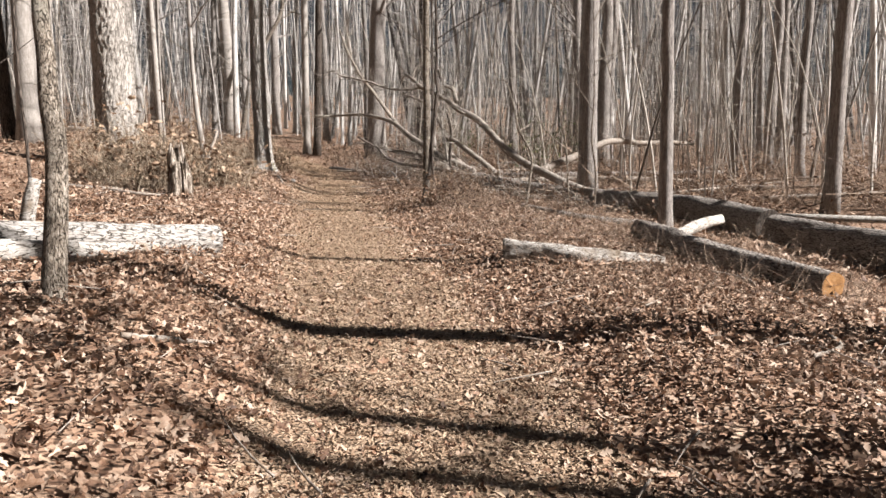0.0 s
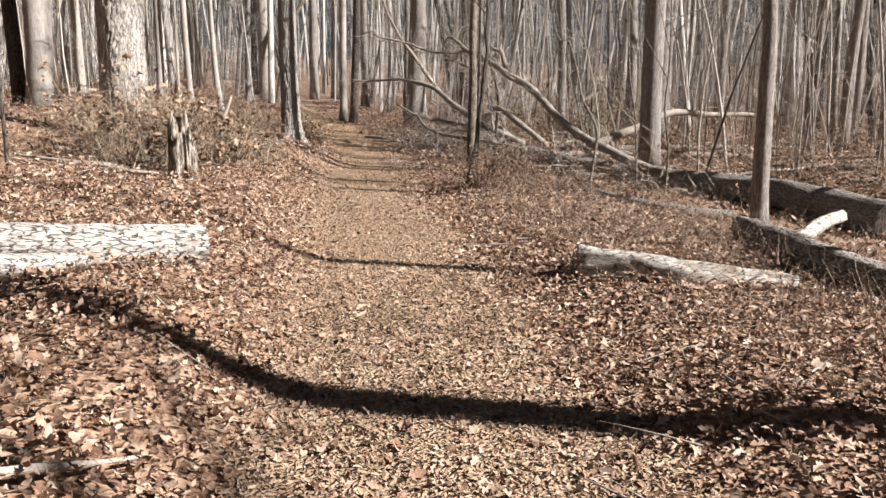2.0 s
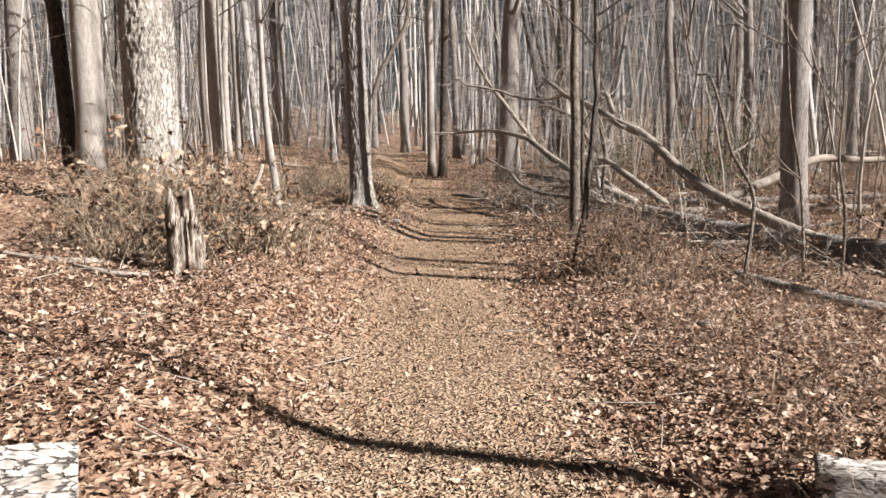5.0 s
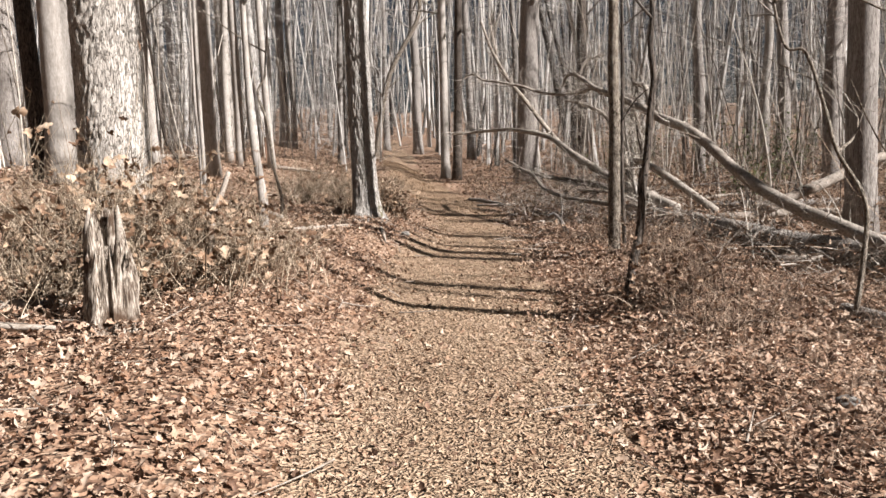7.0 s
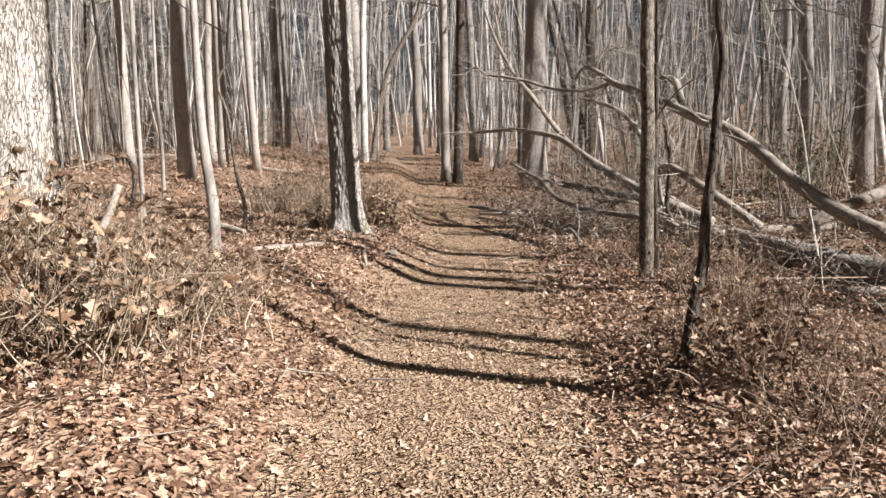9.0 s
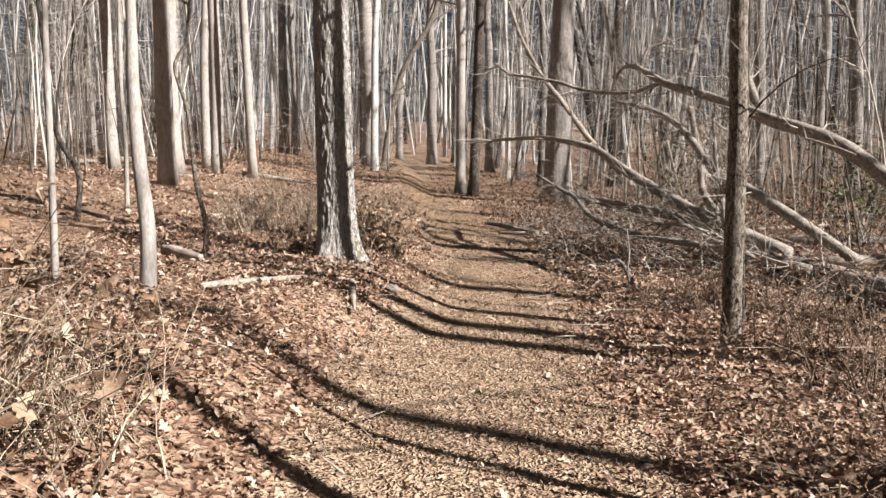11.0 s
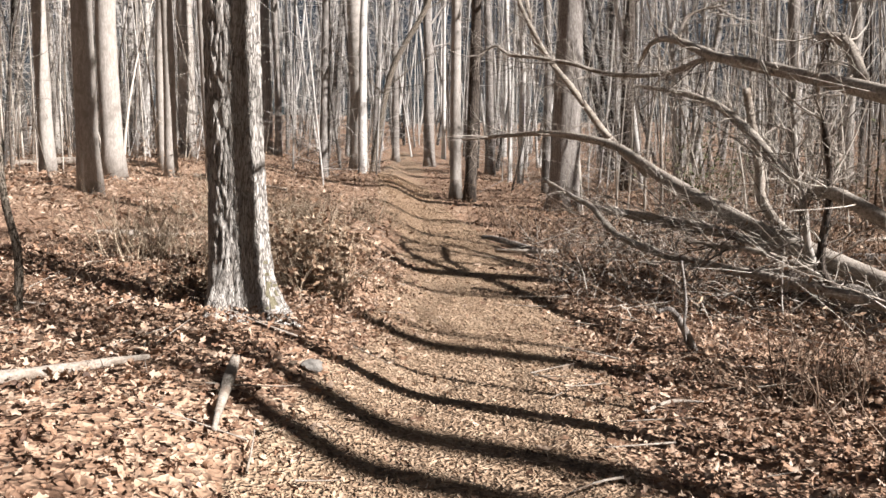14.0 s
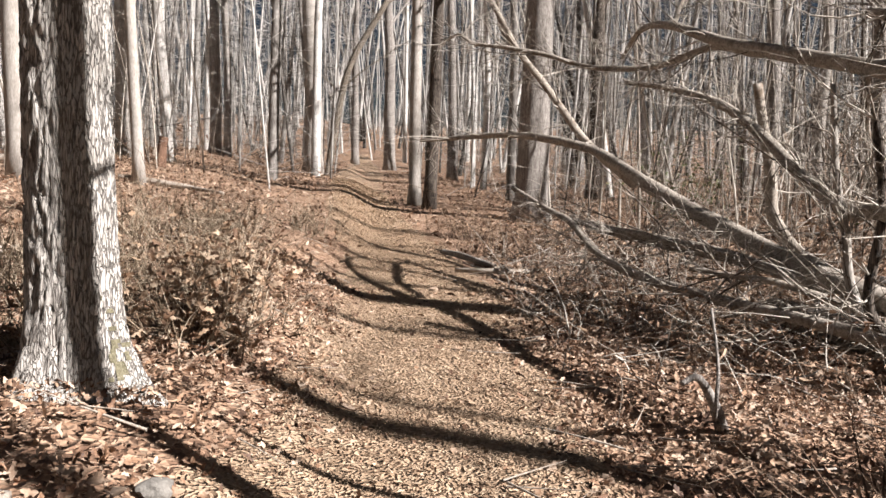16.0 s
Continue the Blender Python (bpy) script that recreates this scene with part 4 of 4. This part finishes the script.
# ---- shrubs with brown leaves ----
def shrub(x, y, size, count, leafy, label, seed, leaf=0.09, spread=1.0):
    rng = np.random.default_rng(seed)
    root = tagged(new("shrub"), label, "shrub", "shrubs beside the trail")
    root.location = (x, y, gz(x, y))
    st = np.stack([rng.normal(0, 0.28 * size * spread, count), rng.normal(0, 0.28 * size * spread, count), np.full(count, -0.05)], -1)
    st[:, 2] = land(st[:, 0] + x, st[:, 1] + y) - root.location[2] - 0.03
    w = np.stack([rng.normal(0, 0.35, count), rng.normal(0, 0.35, count), rng.uniform(0.5, 1.0, count)], -1) * size
    b = rng.normal(0, 0.25, (count, 3)) * size
    sets = [stems(st, w, b, rng.uniform(0.003, 0.008, count), 4, 4)]
    k = count * 4
    q = rng.integers(0, count, k)
    u = rng.uniform(0.25, 1, (k, 1))
    s2 = st[q] + w[q] * u + b[q] * (u * u - 0.3 * u)
    w2 = rng.normal(0, 0.22, (k, 3)) * size + w[q] * 0.15
    sets.append(stems(s2, w2, rng.normal(0, 0.06, (k, 3)) * size, np.full(k, 0.0028), 3, 2))
    tagged(part("stem_tangle", bulk("stem_tangle", *merged(sets), M_STEM if x < 0 else M_BRUSH), root), kind="stuff")
    if leafy:
        q = rng.integers(0, k, leafy)
        u = rng.uniform(0.2, 1, (leafy, 1))
        pl = s2[q] + w2[q] * u
        part("foliage", bulk("foliage", *leaves(rng, pl, rng.uniform(0.6, 1.3, leafy) * leaf, 0.9, 0.8), M_CLING if x < 0 else M_WITHERED), root, "withered brown leaves")


for k, (x, y, size, count, leafy, leaf) in enumerate([
    (-2.0, 12.0, 0.7, 60, 260, 0.12), (-2.7, 12.6, 0.8, 60, 240, 0.12), (-1.8, 12.9, 0.5, 50, 120, 0.1), (-3.2, 13.6, 0.8, 60, 300, 0.12), (-3.6, 12.4, 0.7, 60, 160, 0.11), (-2.55, 11.7, 0.6, 50, 200, 0.12), (-3.9, 13.6, 0.8, 60, 260, 0.12),
    (-3.1, 11.3, 0.5, 50, 50, 0.1), (-2.85, 12.0, 1.05, 55, 260, 0.13), (-3.4, 12.3, 1.1, 55, 260, 0.13), (-2.2, 12.5, 0.8, 50, 120, 0.12), (-1.3, 19.5, 0.42, 55, 520, 0.095), (-1.4, 20.4, 0.45, 60, 560, 0.095), (-1.65, 21.5, 0.45, 60, 360, 0.09),
    (-2.0, 22.6, 0.55, 60, 160, 0.08), (-2.4, 24.0, 0.6, 60, 120, 0.08), (-2.0, 18.9, 0.3, 40, 240, 0.08), (-2.2, 20.5, 0.6, 60, 80, 0.08), (-3.0, 20.2, 0.6, 60, 40, 0.08),
    (1.75, 12.7, 0.45, 60, 300, 0.09), (2.2, 13.3, 0.5, 60, 60, 0.08), (2.4, 14.6, 0.5, 60, 40, 0.08), (1.9, 11.6, 0.35, 50, 40, 0.08), (2.6, 16.2, 0.6, 60, 60, 0.08),
    (2.2, 17.6, 0.5, 55, 40, 0.08), (4.6, 22.5, 1.1, 50, 420, 0.11), (4.2, 23.8, 1.0, 50, 320, 0.11), (2.9, 25.6, 0.7, 50, 260, 0.1), (1.9, 26.4, 0.65, 50, 220, 0.1),
    (1.2, 27.6, 0.65, 50, 190, 0.1), (5.4, 24.8, 0.9, 60, 340, 0.11), (0.9, 30.0, 0.7, 50, 160, 0.1), (-1.75, 26.6, 0.5, 40, 60, 0.08), (-3.4, 24.0, 0.8, 60, 60, 0.08),
]):
    shrub(x, y, size, int(count * (1.7 if x < 0 else 1.0)), leafy, "tangled dry shrub with withered brown leaves" if leafy > 80 else "low tangle of thin dry stems", 300 + k, leaf * 0.8, 1.4)
for k, (x, y) in enumerate([(7.5, 25.5), (6.2, 33.0), (12.5, 34.0)]):
    rng = np.random.default_rng(500 + k)
    root = tagged(new("evergreen_shrub"), "small green-leaved evergreen shrub in the woods", "shrub", "evergreen shrubs")
    root.location = (x, y, gz(x, y))
    n = 40
    st = np.stack([rng.normal(0, 0.3, n), rng.normal(0, 0.3, n), np.zeros(n)], -1)
    w = np.stack([rng.normal(0, 0.6, n), rng.normal(0, 0.6, n), rng.uniform(1, 2.6, n)], -1)
    part("stem_tangle", bulk("stem_tangle", *stems(st, w, rng.normal(0, 0.3, (n, 3)), np.full(n, 0.012), 4, 3), M_TWIG), root)
    q = rng.integers(0, n, 560)
    pl = st[q] + w[q] * rng.uniform(0.3, 1, (560, 1)) + rng.normal(0, 0.15, (560, 3))
    part("foliage", bulk("foliage", *leaves(rng, pl, rng.uniform(0.06, 0.12, 560), 0.9, 0.4), M_HOLLY), root, "green leaves")


# ---- small stones ----
for k, (x, y, s) in enumerate([(-0.86, 17.6, 0.07), (-2.35, 13.4, 0.05), (1.95, 9.9, 0.06), (0.7, 4.6, 0.03)]):
    bm = bmesh.new()
    bmesh.ops.create_icosphere(bm, subdivisions=3, radius=s)
    for v in bm.verts:
        v.co *= 1 + 0.35 * noise.noise(v.co * (1.4 / s) + Vector((k * 7, 0, 0)))
        v.co.z *= 0.6
    me = bpy.data.meshes.new("stone")
    bm.to_mesh(me)
    bm.free()
    me.materials.append(M_STONE)
    ob = tagged(new("stone", me), "small grey stone lying among fallen leaves", "stone", "stones")
    ob.location = (x, y, gz(x, y) + s * 0.35)

# ---- brush, leaf litter and far woods ----
def brush():
    """Thin dry stems and fine twigs that stand and lie over the floor."""
    rng = np.random.default_rng(21)
    n = 20000
    x, y = rng.uniform(-9, 12, n), rng.uniform(2.5, 32, n)
    d = x - path_x(y)
    want = np.where(d > 0, 0.15 + 0.6 * step(1.0, 2.2, d), 0.18 + 0.45 * step(-1.2, -2.2, d) * step(8, 12, y))
    want = want * (np.abs(d) > 0.95) * np.where(y < 6.5, 0.45, 1) * np.where((y > 14) & (np.abs(d) < 2.4), 0.3, 1)
    keep = rng.uniform(0, 1, n) < want
    ex, ey = rng.uniform(1.3, 4.6, 1700), rng.uniform(8, 14, 1700)
    fx, fy = rng.uniform(1.5, 4.8, 1500), rng.uniform(4.2, 8.4, 1500)
    x, y = np.r_[x[keep], ex, fx], np.r_[y[keep], ey, fy]
    n = len(x)
    st = np.stack([x, y, land(x, y)], -1)
    ln = rng.uniform(0.1, 0.42, n)[:, None]
    w = np.stack([rng.normal(0, 0.75, n), rng.normal(0, 0.75, n), rng.uniform(0.15, 1.0, n)], -1) * ln
    s = stems(st, w, rng.normal(0, 0.25, (n, 3)) * ln, rng.uniform(0.0015, 0.0035, n), 3, 2)
    k = n
    q = rng.integers(0, n, k)
    s2 = stems(st[q] + w[q] * rng.uniform(0.3, 0.9, (k, 1)), rng.normal(0, 0.1, (k, 3)), rng.normal(0, 0.02, (k, 3)), np.full(k, 0.0015), 3, 1)
    tagged(new("dry_brush", bulk("dry_brush", *merged([s, s2]), M_BRUSH)), "thin dry stems and twigs standing in the leaf litter", "brush", kind="stuff")
    # heaps of broken twigs around the fallen crown
    n = 2300
    cx = rng.normal(2.5, 1.15, n)
    cy = rng.normal(23.3, 2.6, n)
    cy = np.where(rng.uniform(0, 1, n) < 0.25, rng.uniform(12, 20, n), cy)
    cx = np.where(cy < 19.5, 4.2 + rng.normal(0, 0.7, n), cx)
    keep = cx - path_x(cy) > 1.0
    cx, cy = cx[keep], cy[keep]
    n = len(cx)
    hh = np.abs(rng.normal(0, 0.2, n)) * (0.4 + 0.6 * step(1.2, 2.6, cx))
    st = np.stack([cx, cy, land(cx, cy) + hh], -1)
    ln = rng.uniform(0.15, 0.8, n)[:, None]
    w = np.stack([rng.normal(-0.1, 0.6, n), rng.normal(0, 0.6, n), rng.normal(0.2, 0.5, n)], -1) * ln
    s = stems(st, w, rng.normal(0, 0.7, (n, 3)) * ln, 0.002 + 0.009 * rng.uniform(0, 1, n) ** 3, 3, 4)
    tagged(new("twig_heap", bulk("twig_heap", *s, M_TWIG)), "heap of broken grey twigs under the fallen crown", "twigs", kind="stuff")
    # withered leaves and bark bits caught in the heap
    m = 4800
    q = rng.integers(0, n, m)
    p = st[q] + w[q] * rng.uniform(0, 0.9, (m, 1)) + rng.normal(0, 0.05, (m, 3))
    p[:, 2] = np.maximum(p[:, 2], land(p[:, 0], p[:, 1]) + 0.02)
    tagged(new("caught_leaves", bulk("caught_leaves", *leaves(rng, p, rng.uniform(0.04, 0.1, m), 1.2, 0.8, True, 0.7), M_WITHERED)), "dark withered leaves caught in the twig heap", "leaves", kind="stuff")


def litter():
    """Fallen leaves: deep and curled beside the trail, small and trodden on it."""
    rng = np.random.default_rng(8)

    def spread(n, y0, y1, wide, grow, lo, hi, simple, label, heap=0.024, inner=0.0):
        y = rng.uniform(y0, y1, n)
        x = rng.uniform(-1, 1, n) * (wide + grow * y)
        d = x - trail_x(y)
        keep = (rng.uniform(0, 1, n) < 0.07 + 0.14 * step(16, 8, y) + 0.3 * step(8.5, 5, y) + 0.95 * step(0.3, 1.15 + 0.25 * np.sin(y * 1.7 + 3 * np.sin(y * 0.6)), np.abs(d))) & (np.abs(x) >= inner)
        x, y, d = x[keep], y[keep], d[keep]
        n = len(x)
        p = np.stack([x, y, land(x, y) + 0.018 + np.abs(rng.normal(0, heap, n)) * step(0.6, 1.4, np.abs(d))], -1)
        tagged(new("leaf_litter", bulk("leaf_litter", *leaves(rng, p, lo + (hi - lo) * rng.uniform(0, 1, n) ** 1.3, 0.5, 0.75, simple), M_LEAF)), label, "leaves", kind="stuff")

    spread(92000, 1.4, 23.5, 3.4, 0.04, 0.026, 0.082, False, "deep litter of curled brown oak leaves")
    spread(28000, 1.4, 23.5, 3.4, 0.04, 0.018, 0.05, True, "broken bits of brown leaf between whole leaves")
    spread(24000, 4, 30, 4.5, 0.4, 0.06, 0.13, True, "litter of brown leaves away from the trail", 0.03, 3.5)
    n = 130000
    y = 1.2 + 42 * rng.uniform(0, 1, n) ** 1.35
    x = trail_x(y) + rng.uniform(-0.75, 0.75, n) + rng.normal(0, 0.22, n)
    p = np.stack([x, y, land(x, y) + 0.018 + np.abs(rng.normal(0, 0.005, n))], -1)
    tagged(new("leaf_litter", bulk("leaf_litter", *leaves(rng, p, (0.01 + 0.042 * rng.uniform(0, 1, n) ** 2) * (1 + step(20, 40, y)), 0.26, 0.5, True, 0.7), M_PATHLEAF)), "trodden tan leaf fragments on the trail", "leaves", kind="stuff")
    n = 17000
    y = rng.uniform(23, 58, n)
    x = rng.uniform(-1, 1, n) * (5 + 0.3 * y)
    keep = rng.uniform(0, 1, n) < 0.08 + step(0.7, 1.3, np.abs(x - trail_x(y)))
    x, y = x[keep], y[keep]
    n = len(x)
    p = np.stack([x, y, land(x, y) + 0.03], -1)
    tagged(new("leaf_litter", bulk("leaf_litter", *leaves(rng, p, rng.uniform(0.08, 0.17, n), 0.5, 0.5, True), M_LEAF)), "fallen brown leaves far along the trail", "leaves", kind="stuff")


def far_woods():
    """Countless leafless trunks and twigs behind the trees that can be told apart."""
    rng = np.random.default_rng(77)
    n = 1700
    a = rng.uniform(-0.78, 0.85, n)
    r = 34 + 108 * rng.uniform(0, 1, n) ** 0.75
    x, y = np.sin(a) * r - 0.5, np.cos(a) * r
    keep = ((np.abs(x - path_x(y)) > 2.2) | (y > 74)) & (y > 25)
    x, y, r = x[keep], y[keep], r[keep]
    n = len(x)
    st = np.stack([x, y, land(x, np.minimum(y, 145)) - 0.2], -1)
    h = rng.uniform(9, 21, n) + 0.08 * r
    w = np.stack([rng.normal(0, 0.1, n) * h, rng.normal(0, 0.05, n) * h, h], -1)
    rad = 0.025 + 0.2 * rng.uniform(0, 1, n) ** 2.2
    sets = [stems(st, w, rng.normal(0, 0.05, (n, 3)) * h[:, None], rad, 5, 4)]
    near, far = np.where(r < 66)[0], np.where(r >= 60)[0]
    for pool, k, segs, thin, up in ((near, 34000, 2, 0.0045, 0.62), (far, 28000, 1, 0.009, 0.9)):
        q = rng.choice(pool, k)
        u = rng.uniform(0.02, 1, (k, 1)) ** 1.2 * up
        s = st[q] + w[q] * u
        ln = rng.uniform(0.6, 3.4, k)[:, None]
        w2 = np.stack([rng.normal(0, 0.8, k), rng.normal(0, 0.5, k), rng.normal(0.3, 0.4, k)], -1) * ln
        sets.append(stems(s, w2, rng.normal(0, 0.3, (k, 3)) * ln, thin * 0.8 + 0.01 * rng.uniform(0, 1, k) ** 2, 3, segs))
    tagged(new("far_woods", bulk("far_woods", *merged(sets), M_FAR, True)), "dense leafless grey woods in the distance", "woods", kind="stuff")
    # undergrowth between the trunks
    k = 21000
    a = rng.uniform(-0.75, 0.8, k)
    r = rng.uniform(15, 62, k)
    x, y = np.sin(a) * r, np.cos(a) * r
    keep = (np.abs(x - path_x(y)) > 2.4) & (((x > 6.5) & (y > 9)) | ((x > 2.5) & (y > 27) & (rng.uniform(0, 1, k) < 0.6)) | ((x < 0) & (y > 30) & (rng.uniform(0, 1, k) < 0.35)))
    x, y = x[keep], y[keep]
    k = len(x)
    st = np.stack([x, y, land(x, y)], -1)
    ln = (0.4 + 2.6 * rng.uniform(0, 1, k) ** 2)[:, None]
    w = np.stack([rng.normal(0, 0.75, k), rng.normal(0, 0.5, k), rng.uniform(0.1, 0.85, k)], -1) * ln
    s = stems(st, w, rng.normal(0, 0.5, (k, 3)) * ln, 0.003 + 0.01 * rng.uniform(0, 1, k) ** 2, 3, 2)
    tagged(new("undergrowth", bulk("undergrowth", *s, M_BRUSH)), "bare twiggy undergrowth between the trees", "undergrowth", kind="stuff")
    # brown leaves that still hang in the undergrowth, in loose clumps
    near = np.where((y < 40) & (np.sin(x * 1.3 + 2 * np.sin(y * 0.8)) > 0.1))[0]
    m = 15000
    q = rng.choice(near, m)
    p = st[q] + w[q] * rng.uniform(0.1, 0.9, (m, 1)) * 0.8 + rng.normal(0, 0.09, (m, 3))
    p[:, 2] = np.maximum(p[:, 2], land(p[:, 0], p[:, 1]) + 0.03)
    tagged(new("hanging_leaves", bulk("hanging_leaves", *leaves(rng, p, rng.uniform(0.06, 0.13, m), 1.2, 0.8, True, 0.8), M_WITHERED)), "withered brown leaves hanging in the undergrowth", "leaves", kind="stuff")


def understorey():
    """Thin bare saplings standing between the trees, too many to count."""
    rng = np.random.default_rng(63)
    n = 330
    x = np.r_[rng.uniform(6.8, 22, 190), rng.uniform(-17, -6.5, 100), rng.uniform(3, 9, 40)]
    y = np.r_[rng.uniform(13, 40, 190), rng.uniform(24, 44, 100), rng.uniform(26, 42, 40)]
    st = np.stack([x, y, land(x, y) - 0.05], -1)
    h = rng.uniform(3.5, 9.0, n)
    w = np.stack([rng.normal(0, 0.13, n) * h, rng.normal(0, 0.09, n) * h, h], -1)
    b = rng.normal(0, 0.12, (n, 3)) * h[:, None] * (1, 1, 0.1)
    sets = [stems(st, w, b, 0.012 + 0.03 * rng.uniform(0, 1, n) ** 2, 5, 5)]
    k = n * 26
    q = rng.integers(0, n, k)
    u = rng.uniform(0.12, 1, (k, 1))
    ln = rng.uniform(0.25, 1.3, k)[:, None]
    w2 = np.stack([rng.normal(0, 0.7, k), rng.normal(0, 0.6, k), rng.uniform(0.0, 0.9, k)], -1) * ln
    sets.append(stems(st[q] + w[q] * u + b[q] * (u * u - 0.3 * u), w2, rng.normal(0, 0.2, (k, 3)) * ln, rng.uniform(0.003, 0.007, k), 3, 2))
    tagged(new("understorey", bulk("understorey", *merged(sets), M_TWIG, True)), "thin bare saplings crowding between the larger trunks", "saplings", kind="stuff")


def loose_twigs():
    rng = np.random.default_rng(31)
    n = 420
    y = rng.uniform(2, 26, n)
    x = path_x(y) + np.sign(rng.normal(0, 1, n)) * (0.5 + 3.2 * rng.uniform(0, 1, n))
    a, ln = rng.uniform(0, 2 * math.pi, n), rng.uniform(0.12, 0.6, n)
    st = np.stack([x, y, land(x, y) + 0.04], -1)
    end = np.stack([x + np.cos(a) * ln, y + np.sin(a) * ln], -1)
    w = np.stack([end[:, 0] - x, end[:, 1] - y, land(end[:, 0], end[:, 1]) + 0.02 + rng.uniform(0, 0.06, n) - st[:, 2] + 0.02], -1)
    tagged(new("loose_twigs", bulk("loose_twigs", *stems(st, w, rng.normal(0, 0.12, (n, 3)) * ln[:, None] * (1, 1, 0.3), rng.uniform(0.003, 0.008, n), 5, 4), M_WOOD)), "bleached broken twigs lying on fallen leaves", "twigs", kind="stuff")


brush()
loose_twigs()
understorey()
litter()
far_woods()
